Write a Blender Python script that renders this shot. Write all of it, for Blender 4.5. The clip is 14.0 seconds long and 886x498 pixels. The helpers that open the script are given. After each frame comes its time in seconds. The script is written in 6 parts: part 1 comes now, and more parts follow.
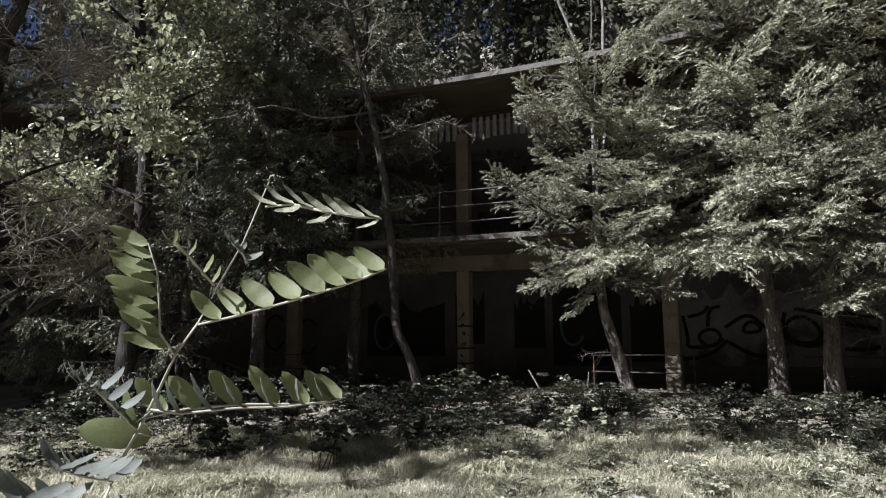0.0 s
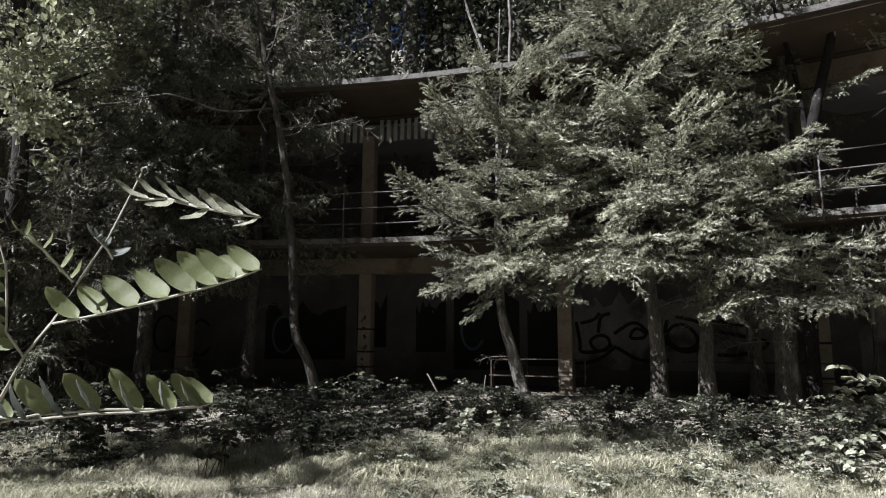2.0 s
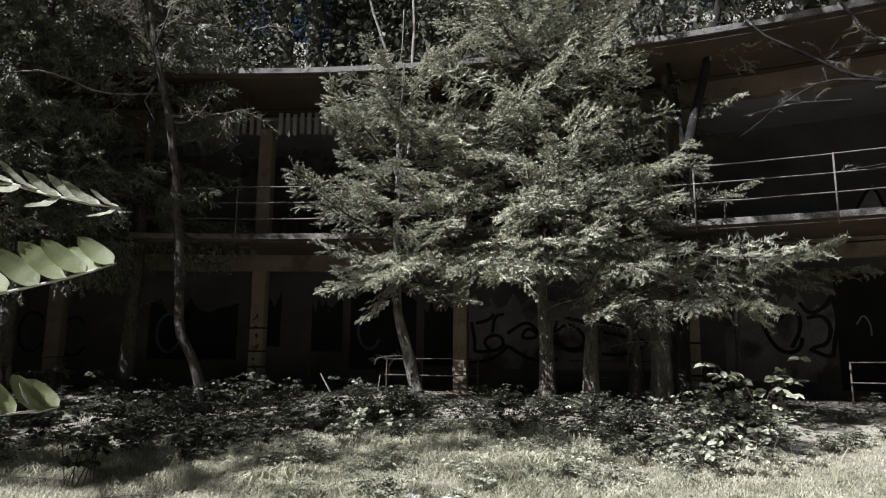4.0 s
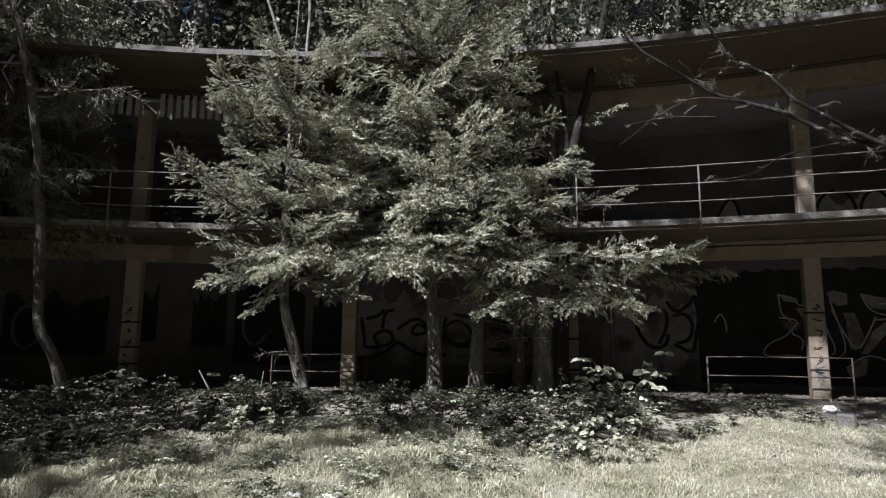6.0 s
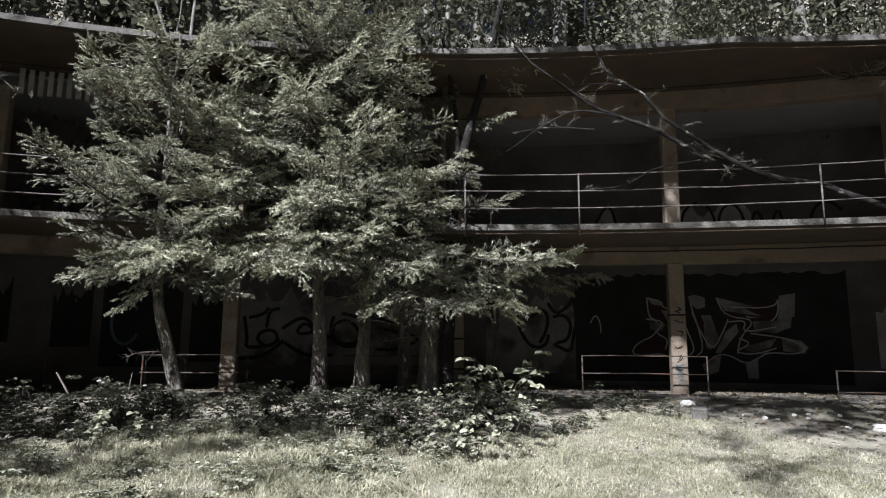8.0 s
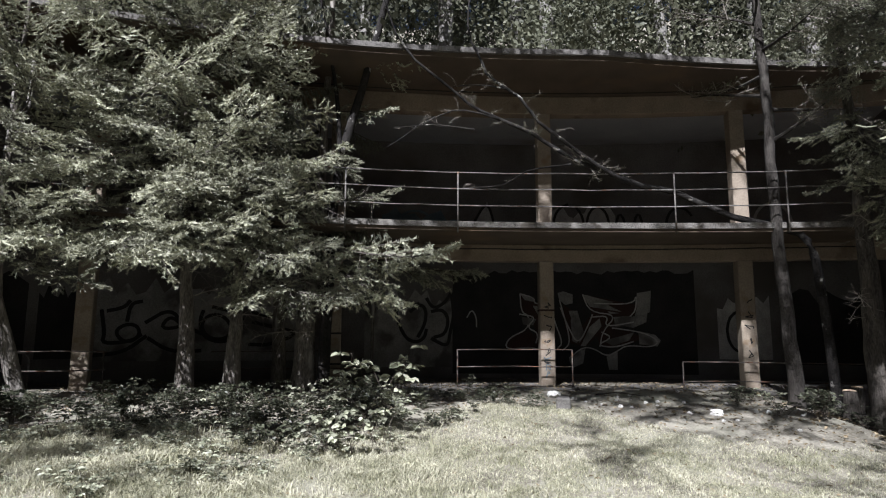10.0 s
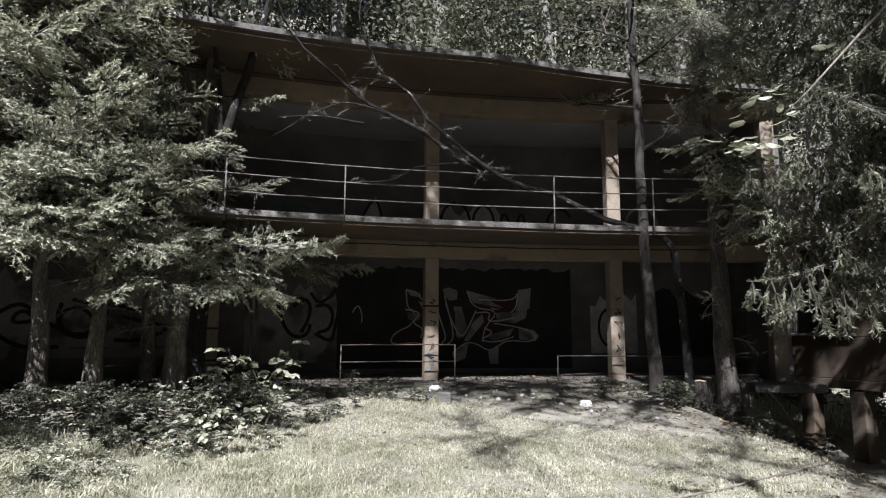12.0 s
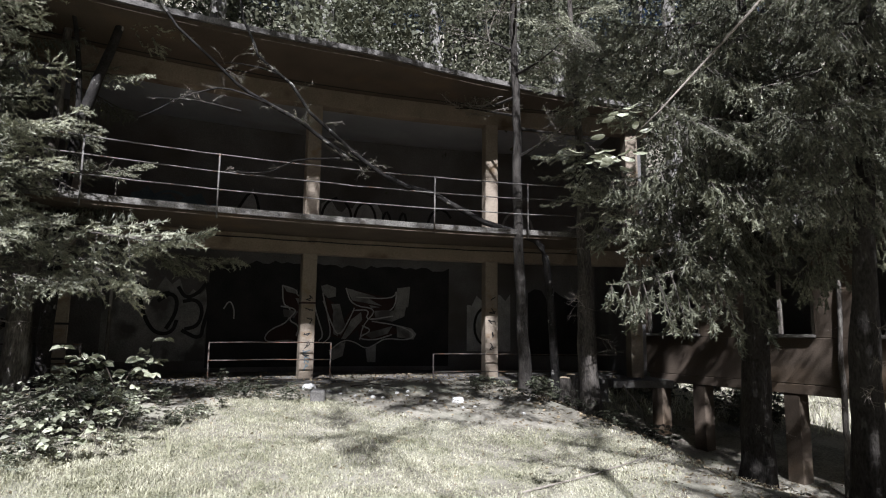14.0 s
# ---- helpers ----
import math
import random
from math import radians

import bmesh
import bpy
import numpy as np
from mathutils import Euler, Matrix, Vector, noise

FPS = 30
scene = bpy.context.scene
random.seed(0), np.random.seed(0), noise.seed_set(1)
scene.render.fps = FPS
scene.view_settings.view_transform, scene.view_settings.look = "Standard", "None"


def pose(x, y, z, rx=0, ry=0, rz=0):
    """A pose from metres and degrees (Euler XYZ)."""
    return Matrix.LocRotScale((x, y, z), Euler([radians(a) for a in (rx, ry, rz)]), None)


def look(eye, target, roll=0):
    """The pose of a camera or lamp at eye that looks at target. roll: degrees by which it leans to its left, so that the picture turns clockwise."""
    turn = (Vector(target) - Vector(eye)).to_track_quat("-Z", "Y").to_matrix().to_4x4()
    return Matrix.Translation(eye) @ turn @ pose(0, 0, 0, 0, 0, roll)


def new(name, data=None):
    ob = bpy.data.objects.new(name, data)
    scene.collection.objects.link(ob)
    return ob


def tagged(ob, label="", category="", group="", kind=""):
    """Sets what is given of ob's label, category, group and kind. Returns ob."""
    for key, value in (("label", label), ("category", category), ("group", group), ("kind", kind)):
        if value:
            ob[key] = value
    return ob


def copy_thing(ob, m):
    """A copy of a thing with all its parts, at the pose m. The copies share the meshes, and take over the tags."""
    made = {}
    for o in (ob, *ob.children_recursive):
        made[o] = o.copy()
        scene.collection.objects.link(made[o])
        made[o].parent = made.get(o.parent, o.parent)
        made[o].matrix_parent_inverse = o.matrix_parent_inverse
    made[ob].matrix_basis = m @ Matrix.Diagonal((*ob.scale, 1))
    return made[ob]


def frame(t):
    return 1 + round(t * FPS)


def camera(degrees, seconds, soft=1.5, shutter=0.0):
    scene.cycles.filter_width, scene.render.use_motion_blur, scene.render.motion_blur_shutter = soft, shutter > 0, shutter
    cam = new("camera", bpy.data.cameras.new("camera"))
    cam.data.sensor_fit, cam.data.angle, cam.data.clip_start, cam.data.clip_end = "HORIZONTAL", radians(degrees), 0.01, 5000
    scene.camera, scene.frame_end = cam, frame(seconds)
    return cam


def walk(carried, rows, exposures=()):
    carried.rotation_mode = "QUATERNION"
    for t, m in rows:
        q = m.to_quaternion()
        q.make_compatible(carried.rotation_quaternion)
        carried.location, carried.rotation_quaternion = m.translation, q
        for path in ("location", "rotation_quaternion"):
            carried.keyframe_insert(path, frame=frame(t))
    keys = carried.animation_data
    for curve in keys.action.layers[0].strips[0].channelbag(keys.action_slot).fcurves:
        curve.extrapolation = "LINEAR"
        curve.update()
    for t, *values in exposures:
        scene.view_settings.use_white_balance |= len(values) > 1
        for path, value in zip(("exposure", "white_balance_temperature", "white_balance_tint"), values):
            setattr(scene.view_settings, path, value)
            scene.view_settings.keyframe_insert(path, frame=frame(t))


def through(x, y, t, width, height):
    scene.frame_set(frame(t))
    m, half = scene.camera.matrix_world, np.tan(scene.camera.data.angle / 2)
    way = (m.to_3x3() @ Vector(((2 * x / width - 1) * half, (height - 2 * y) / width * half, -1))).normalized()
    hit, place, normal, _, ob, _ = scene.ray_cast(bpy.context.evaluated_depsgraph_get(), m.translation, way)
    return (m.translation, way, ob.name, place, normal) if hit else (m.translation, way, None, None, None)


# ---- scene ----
cam = camera(71.16, 14.0, soft=1.1)
EYE, ARM = 1.45, 0.40
# seconds, yaw, pitch, lean: a camera turned on the spot at arm's length
ROWS = [
    (0.0, -0.26, 8.525, 0.201), (0.5, -1.764, 8.612, 0.081), (1.0, -3.967, 8.73, 0.089),
    (1.5, -6.352, 8.784, -0.146), (2.0, -8.971, 8.85, -0.312), (2.5, -11.201, 8.874, -0.308),
    (3.0, -13.504, 8.906, -0.443), (5.5, -25.387, 8.573, -0.18), (6.0, -27.933, 8.518, -0.402),
    (6.5, -30.351, 8.513, -0.586), (7.0, -32.962, 8.533, -0.67), (7.5, -35.351, 8.559, -0.599),
    (8.0, -37.904, 8.566, -0.418), (10.5, -51.397, 7.94, -0.117), (11.0, -53.916, 7.757, 0.019),
    (11.5, -56.213, 7.724, -0.16), (12.0, -58.934, 7.742, -0.245), (12.5, -61.567, 7.733, -0.071),
    (13.0, -64.316, 7.717, -0.288), (13.5, -66.939, 7.686, -0.365), (14.0, -69.735, 7.647, -0.638),
]


def stand(yaw, pitch, lean):
    a, p = radians(yaw), radians(pitch)
    eye = Vector((-ARM * math.sin(a), ARM * math.cos(a), EYE))
    way = Vector((-math.sin(a) * math.cos(p), math.cos(a) * math.cos(p), math.sin(p)))
    return look(eye, eye + way, -lean)


walk(cam, [(t, stand(yaw, pitch, lean)) for t, yaw, pitch, lean in ROWS], [(0.0, 1.15, 5850, 15), (6.0, 1.05, 5800, 15), (8.0, 1.08, 5800, 15), (14.0, 1.2, 5780, 15)])

# ---- light ----
SUN_AZ, SUN_EL = 248.0, 46.0
SUN_WAY = Vector((math.sin(radians(SUN_AZ)) * math.cos(radians(SUN_EL)), math.cos(radians(SUN_AZ)) * math.cos(radians(SUN_EL)), math.sin(radians(SUN_EL))))
world = bpy.data.worlds.new("world")
scene.world = world
world.use_nodes = True
sky = world.node_tree.nodes.new("ShaderNodeTexSky")
sky.sky_type, sky.sun_disc = "NISHITA", False
sky.sun_elevation, sky.sun_rotation = radians(SUN_EL), radians(SUN_AZ)
sky.air_density, sky.dust_density = 0.3, 0.7
background = world.node_tree.nodes["Background"]
background.inputs["Strength"].default_value = 0.032
world.node_tree.links.new(sky.outputs["Color"], background.inputs["Color"])
sun_data = bpy.data.lights.new("sun", "SUN")
sun_data.energy, sun_data.angle, sun_data.color = 5.0, radians(0.55), (1.0, 0.965, 0.91)
sun = new("sun", sun_data)
sun.matrix_world = look(SUN_WAY * 60, (0, 0, 0))

# ---- materials ----
def mat(name, dark, light, scale=4.0, rough=0.85, bump=0.25, fine=60.0, metal=0.0, through=0.0, vary=0.0, island=0.0, stain=None, stain_scale=1.2, stain_low=0.52, stain_high=0.66, stretch=(1, 1, 1), specular=0.3):
    """Two tones mixed by a coarse and a fine noise, with bump, stains, and light passing through leaves."""
    m = bpy.data.materials.new(name)
    m.use_nodes = True
    nt = m.node_tree
    n, link = nt.nodes, nt.links.new
    bsdf = n["Principled BSDF"]
    coord, mapping = n.new("ShaderNodeTexCoord"), n.new("ShaderNodeMapping")
    mapping.inputs["Scale"].default_value = stretch
    link(coord.outputs["Object"], mapping.inputs["Vector"])
    big, small = n.new("ShaderNodeTexNoise"), n.new("ShaderNodeTexNoise")
    for tex, s, d in ((big, scale, 5), (small, fine, 3)):
        tex.inputs["Scale"].default_value, tex.inputs["Detail"].default_value = s, d
        link(mapping.outputs["Vector"], tex.inputs["Vector"])
    both = n.new("ShaderNodeMath")
    both.operation = "ADD"
    link(big.outputs["Fac"], both.inputs[0])
    link(small.outputs["Fac"], both.inputs[1])
    ramp = n.new("ShaderNodeMapRange")
    ramp.inputs["From Min"].default_value, ramp.inputs["From Max"].default_value = 0.72, 1.28
    link(both.outputs[0], ramp.inputs["Value"])
    mix = n.new("ShaderNodeMix")
    mix.data_type = "RGBA"
    mix.inputs["A"].default_value, mix.inputs["B"].default_value = (*dark, 1), (*light, 1)
    link(ramp.outputs[0], mix.inputs["Factor"])
    colour = mix.outputs["Result"]
    if stain:
        blot = n.new("ShaderNodeTexNoise")
        blot.inputs["Scale"].default_value, blot.inputs["Detail"].default_value = stain_scale, 6
        link(mapping.outputs["Vector"], blot.inputs["Vector"])
        edge = n.new("ShaderNodeMapRange")
        edge.inputs["From Min"].default_value, edge.inputs["From Max"].default_value = stain_low, stain_high
        link(blot.outputs["Fac"], edge.inputs["Value"])
        over = n.new("ShaderNodeMix")
        over.data_type = "RGBA"
        over.inputs["B"].default_value = (*stain, 1)
        link(edge.outputs[0], over.inputs["Factor"])
        link(colour, over.inputs["A"])
        colour = over.outputs["Result"]
    for amount, node, socket in ((vary, "ShaderNodeObjectInfo", "Random"), (island, "ShaderNodeNewGeometry", "Random Per Island")):
        if amount:
            info, span, tone = n.new(node), n.new("ShaderNodeMapRange"), n.new("ShaderNodeHueSaturation")
            span.inputs["To Min"].default_value, span.inputs["To Max"].default_value = 1 - amount, 1 + amount
            link(info.outputs[socket], span.inputs["Value"])
            link(span.outputs[0], tone.inputs["Value"])
            link(colour, tone.inputs["Color"])
            colour = tone.outputs["Color"]
    link(colour, bsdf.inputs["Base Color"])
    bsdf.inputs["Roughness"].default_value, bsdf.inputs["Metallic"].default_value = rough, metal
    bsdf.inputs["Specular IOR Level"].default_value = specular
    if bump:
        b = n.new("ShaderNodeBump")
        b.inputs["Strength"].default_value, b.inputs["Distance"].default_value = bump, 0.02
        link(both.outputs[0], b.inputs["Height"])
        link(b.outputs[0], bsdf.inputs["Normal"])
    if through:
        glow, both_sides = n.new("ShaderNodeBsdfTranslucent"), n.new("ShaderNodeMixShader")
        link(colour, glow.inputs["Color"])
        both_sides.inputs["Fac"].default_value = through
        link(bsdf.outputs[0], both_sides.inputs[1])
        link(glow.outputs[0], both_sides.inputs[2])
        link(both_sides.outputs[0], n["Material Output"].inputs["Surface"])
    return m


M_SOIL = mat("soil", (0.11, 0.1, 0.075), (0.34, 0.32, 0.265), 1.6, 0.95, 0.6, 26, stain=(0.25, 0.245, 0.19), stain_scale=0.8, stain_low=0.54, stain_high=0.68)
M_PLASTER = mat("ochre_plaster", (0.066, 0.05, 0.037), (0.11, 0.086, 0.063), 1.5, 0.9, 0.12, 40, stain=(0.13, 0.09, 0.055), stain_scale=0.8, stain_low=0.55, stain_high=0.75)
# lighter copy of the ochre plaster: ground bounce on the beams is in the colour
M_BEAM = mat("bounce_lit_ochre", (0.17, 0.137, 0.1), (0.27, 0.22, 0.165), 1.5, 0.9, 0.15, 40, stain=(0.1, 0.07, 0.045), stain_scale=1.6, stain_low=0.55, stain_high=0.7)
M_EDGE = mat("pale_chipped_concrete", (0.04, 0.037, 0.033), (0.22, 0.21, 0.19), 3.5, 0.9, 0.4, 50, stain=(0.07, 0.062, 0.052), stain_scale=5, stain_low=0.54, stain_high=0.62)
M_COLUMN = mat("column_paint", (0.19, 0.155, 0.115), (0.3, 0.255, 0.2), 2.0, 0.85, 0.2, 50, stain=(0.2, 0.14, 0.085), stain_scale=2.5, stain_low=0.58, stain_high=0.66)
M_WALL = mat("old_grey_wall", (0.085, 0.081, 0.077), (0.17, 0.163, 0.155), 1.2, 0.92, 0.2, 45, stain=(0.088, 0.08, 0.072), stain_scale=0.7, stain_low=0.5, stain_high=0.68)
M_CEILING = mat("grey_ceiling", (0.25, 0.265, 0.285), (0.36, 0.375, 0.395), 1.0, 0.92, 0.1, 40, stain=(0.2, 0.19, 0.18), stain_scale=0.5)
M_CONCRETE = mat("concrete", (0.07, 0.066, 0.06), (0.19, 0.182, 0.168), 2.2, 0.9, 0.35, 50, stain=(0.13, 0.12, 0.1), stain_scale=1.4)
M_METAL = mat("flaking_white_paint", (0.045, 0.042, 0.039), (0.2, 0.19, 0.175), 12, 0.7, 0.2, 90, stain=(0.11, 0.07, 0.045), stain_scale=9, stain_low=0.58, stain_high=0.68)
# rusty rail paint, made darker to carry the terrace shade in its colour
M_SHADERUST = mat("shaded_rusty_pipe", (0.035, 0.03, 0.027), (0.14, 0.122, 0.105), 12, 0.75, 0.2, 90, stain=(0.09, 0.05, 0.03), stain_scale=9, stain_low=0.5, stain_high=0.6)
M_ROOFEDGE = mat("roof_sheet", (0.045, 0.042, 0.038), (0.2, 0.19, 0.175), 3, 0.8, 0.15, 40, stain=(0.14, 0.13, 0.12), stain_scale=4)
M_BLACK = mat("black_paint", (0.012, 0.012, 0.012), (0.03, 0.029, 0.028), 2, 0.8, 0.15, 40)
M_SPRAY = mat("grey_white_spray", (0.27, 0.262, 0.248), (0.46, 0.448, 0.425), 5, 0.85, 0.1, 40)
M_RED = mat("dark_red_paint", (0.024, 0.013, 0.011), (0.042, 0.02, 0.017), 3, 0.8, 0.1, 40)
M_TEAL = mat("blue_grey_paint", (0.07, 0.1, 0.12), (0.13, 0.17, 0.19), 3, 0.8, 0.1, 40)
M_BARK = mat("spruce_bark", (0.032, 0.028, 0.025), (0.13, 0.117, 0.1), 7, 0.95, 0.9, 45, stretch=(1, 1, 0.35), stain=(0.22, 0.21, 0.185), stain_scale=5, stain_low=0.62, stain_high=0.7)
M_PALEBARK = mat("pale_bark", (0.09, 0.086, 0.078), (0.34, 0.325, 0.3), 6, 0.9, 0.6, 40, stretch=(1, 1, 0.4), stain=(0.08, 0.07, 0.06), stain_scale=6, stain_low=0.55, stain_high=0.63)
# shade coloured into the dark tone; pale blots stand for lichen and sun patches
M_DAPPLEBARK = mat("shaded_lichened_bark", (0.009, 0.008, 0.0075), (0.034, 0.031, 0.028), 6, 0.95, 0.8, 40, stain=(0.3, 0.29, 0.265), stain_scale=4.5, stain_low=0.63, stain_high=0.67)
# lit counterpart of the bramble leaves, with sunshine put into the pale tone
M_SUNBROAD = mat("sunlit_broad_leaves", (0.16, 0.175, 0.11), (0.46, 0.47, 0.36), 3, 0.4, 0.0, 20, through=0.25, vary=0.25, island=0.5, specular=0.5)
M_TWIG = mat("dry_twig", (0.13, 0.115, 0.095), (0.33, 0.3, 0.26), 10, 0.9, 0.3, 60)
# brighter than real needles: the grove's sunlight is partly put into this tone
M_NEEDLE = mat("sunlit_needles", (0.12, 0.125, 0.085), (0.45, 0.455, 0.335), 2.2, 0.55, 0.0, 30, through=0.1, vary=0.25, island=0.3, specular=0.35)
# shaded copy of the needles: dimness of the drooping conifers is coloured in
M_SHADENEEDLE = mat("shaded_needles", (0.065, 0.07, 0.047), (0.26, 0.265, 0.19), 2.2, 0.5, 0.0, 30, through=0.08, vary=0.3, island=0.35, specular=0.4)
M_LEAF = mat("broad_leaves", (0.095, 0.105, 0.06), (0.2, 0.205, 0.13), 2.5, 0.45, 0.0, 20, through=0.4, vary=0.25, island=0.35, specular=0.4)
M_FARLEAF = mat("far_leaves", (0.075, 0.082, 0.055), (0.18, 0.185, 0.13), 0.8, 0.5, 0.0, 12, through=0.35, vary=0.3, island=0.35)
M_GRASS = mat("dry_grass", (0.28, 0.28, 0.18), (0.6, 0.58, 0.45), 1.4, 0.7, 0.0, 9, through=0.3, island=0.38)
# darkened tone: the shade over the undergrowth belt is put into the leaf colour
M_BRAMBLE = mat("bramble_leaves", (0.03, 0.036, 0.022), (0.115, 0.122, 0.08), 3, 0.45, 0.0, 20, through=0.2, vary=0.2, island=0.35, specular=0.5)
M_LOCUST = mat("locust_leaflets", (0.16, 0.19, 0.085), (0.24, 0.265, 0.135), 30, 0.5, 0.15, 160, through=0.42, vary=0.16, specular=0.4)
M_UNDERSIDE = mat("grey_leaf_undersides", (0.11, 0.125, 0.108), (0.2, 0.218, 0.195), 30, 0.6, 0.1, 120, through=0.2, vary=0.2)
M_STEM = mat("green_stem", (0.24, 0.235, 0.18), (0.44, 0.425, 0.35), 30, 0.6, 0.1, 90)
M_CANE = mat("dark_cane", (0.04, 0.034, 0.028), (0.12, 0.1, 0.08), 20, 0.8, 0.1, 90)
# darker bark copy: the shade on these trunks is put into the colour
M_SHADEBARK = mat("shaded_bark", (0.016, 0.014, 0.012), (0.06, 0.054, 0.047), 7, 0.95, 0.9, 45, stretch=(1, 1, 0.4), stain=(0.13, 0.125, 0.11), stain_scale=6, stain_low=0.62, stain_high=0.7)
# lit copy of spruce_bark: sunlight on the grove trunks is in its paler tone
M_SUNBARK = mat("sunlit_spruce_bark", (0.055, 0.048, 0.042), (0.23, 0.21, 0.18), 9, 0.95, 1.0, 45, stretch=(1, 1, 0.3), stain=(0.3, 0.28, 0.25), stain_scale=6, stain_low=0.6, stain_high=0.7)
M_FADED = mat("faded_grey_paint", (0.15, 0.146, 0.138), (0.3, 0.292, 0.275), 2.5, 0.9, 0.1, 40, stain=(0.09, 0.085, 0.08), stain_scale=1.6, stain_low=0.5, stain_high=0.62)
# brighter leaf copy: the sun on these leaves is part of the colour
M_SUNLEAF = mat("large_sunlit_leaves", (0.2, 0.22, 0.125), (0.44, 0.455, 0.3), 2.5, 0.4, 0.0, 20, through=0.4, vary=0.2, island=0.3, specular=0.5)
M_PAPER = mat("white_paper", (0.66, 0.65, 0.62), (0.8, 0.79, 0.76), 8, 0.8, 0.2, 60)
M_CUTWOOD = mat("sawn_wood", (0.4, 0.31, 0.2), (0.56, 0.46, 0.33), 14, 0.85, 0.2, 60)
M_DEAD = mat("dead_leaves", (0.13, 0.1, 0.06), (0.36, 0.3, 0.2), 6, 0.8, 0.0, 30, island=0.4, through=0.15)


# ---- building blocks ----
OX, OY = -7.26, -9.35          # the centre of the curved front


def pol(th, r, z=0.0):
    a = radians(th)
    return Vector((OX + r * math.sin(a), OY + r * math.cos(a), z))


def smooth(a, b, x):
    u = min(1.0, max(0.0, (x - a) / (b - a)))
    return u * u * (3 - 2 * u)


def reach(x, y):
    return math.hypot(x - OX, y - OY)


def ground_z(x, y):
    r = reach(x, y)
    drop = smooth(5.8, 10.2, 0.75 * x - 0.9 * y) * (1 - smooth(20, 34, r)) * smooth(2.0, 5.0, x)
    z = (0.42 * smooth(6.5, 1.6, 23.93 - r) + 0.13 * smooth(1.9, 0.75, 23.93 - r)) * (1 - drop) - 1.2 * drop
    az = math.degrees(math.atan2(x, y))
    low = smooth(-20, -31, az) * (1 - smooth(-120, -170, az))      # the wood opens to the sky on one side
    z += max(0.0, r - 29.0) * 0.75 * smooth(29.0, 33, r) * (1 - 0.85 * low)
    z -= 0.25 * smooth(-3.0, -9.0, x) * (1 - smooth(24, 30, r))
    near = 1 - smooth(60, 200, r)
    return min(z, 34.0) + near * 0.05 * noise.noise((x * 0.7, y * 0.7, 0)) + near * 0.02 * noise.noise((x * 2.9, y * 2.9, 4))


def mesh_of(name, verts, faces, mats, index=None):
    me = bpy.data.meshes.new(name)
    me.from_pydata([tuple(v) for v in verts], [], faces)
    for m in mats:
        me.materials.append(m)
    if index is not None:
        me.polygons.foreach_set("material_index", index)
    me.update()
    return me


def to_mesh(name, bm, material):
    bmesh.ops.recalc_face_normals(bm, faces=bm.faces)
    me = bpy.data.meshes.new(name)
    bm.to_mesh(me)
    bm.free()
    me.materials.append(material)
    return me


def part(name, bm, material, parent=None, label=""):
    ob = new(name, to_mesh(name, bm, material))
    if parent:
        ob.parent = parent
    return tagged(ob, label)


def shared(name, me, parent, m=None, label=""):
    ob = new(name, me)
    ob.parent = parent
    if m is not None:
        ob.matrix_basis = m
    return tagged(ob, label)


def empty(name, at=(0, 0, 0), label="", category="", group="", kind=""):
    ob = new(name)
    ob.location = at
    ob.empty_display_size = 0.1
    return tagged(ob, label, category, group, kind)


def sweep(bm, prof, a0, a1, n, straighten=0.0):
    """A closed profile of (radius, height) swept along the curved front, with end caps. straighten: the outer edge draws back past 50 degrees."""
    rings = []
    for i in range(n + 1):
        th = a0 + (a1 - a0) * i / n
        back = straighten * max(0.0, th - 50)
        rings.append([bm.verts.new(pol(th, r + (back if r < 23 else 0), z)) for r, z in prof])
    k = len(prof)
    for i in range(n):
        for j in range(k):
            bm.faces.new((rings[i][j], rings[i][(j + 1) % k], rings[i + 1][(j + 1) % k], rings[i + 1][j]))
    bm.faces.new(rings[0])
    bm.faces.new(rings[-1][::-1])
    return bm


def rect(r0, r1, z0, z1, b=0.012):
    return [(r0 + b, z0), (r1 - b, z0), (r1, z0 + b), (r1, z1 - b), (r1 - b, z1), (r0 + b, z1), (r0, z1 - b), (r0, z0 + b)]


def block(bm, m, sx, sy, z0, z1, bevel=0.012):
    """A bevelled upright block of section sx by sy, placed by the matrix m."""
    made = bmesh.ops.create_cube(bm, size=1)["verts"]
    bmesh.ops.scale(bm, vec=(sx, sy, z1 - z0), verts=made)
    bmesh.ops.translate(bm, vec=(0, 0, (z0 + z1) / 2), verts=made)
    if bevel:
        edges = list({e for v in made for e in v.link_edges})
        made = list({v for f in bmesh.ops.bevel(bm, geom=edges, offset=bevel, segments=1, affect="EDGES")["faces"] for v in f.verts} | {v for v in made if v.is_valid})
    bmesh.ops.transform(bm, matrix=m, verts=made)
    return bm


def tube(verts, faces, pts, radii, sides=6, cap=True):
    """Append a tapered tube along pts to lists of verts and faces."""
    base = len(verts)
    n = len(pts)
    for i, p in enumerate(pts):
        p = Vector(p)
        t = (Vector(pts[min(i + 1, n - 1)]) - Vector(pts[max(i - 1, 0)])).normalized()
        a = t.cross(Vector((0.13, 0.31, 0.94)) if abs(t.z) < 0.9 else Vector((1, 0.2, 0))).normalized()
        b = t.cross(a)
        for k in range(sides):
            w = 2 * math.pi * k / sides
            verts.append(p + (a * math.cos(w) + b * math.sin(w)) * radii[i])
    for i in range(n - 1):
        for k in range(sides):
            k2 = (k + 1) % sides
            faces.append((base + i * sides + k, base + i * sides + k2, base + (i + 1) * sides + k2, base + (i + 1) * sides + k))
    if cap:
        faces.append(tuple(base + k for k in range(sides))[::-1])
        faces.append(tuple(base + (n - 1) * sides + k for k in range(sides)))


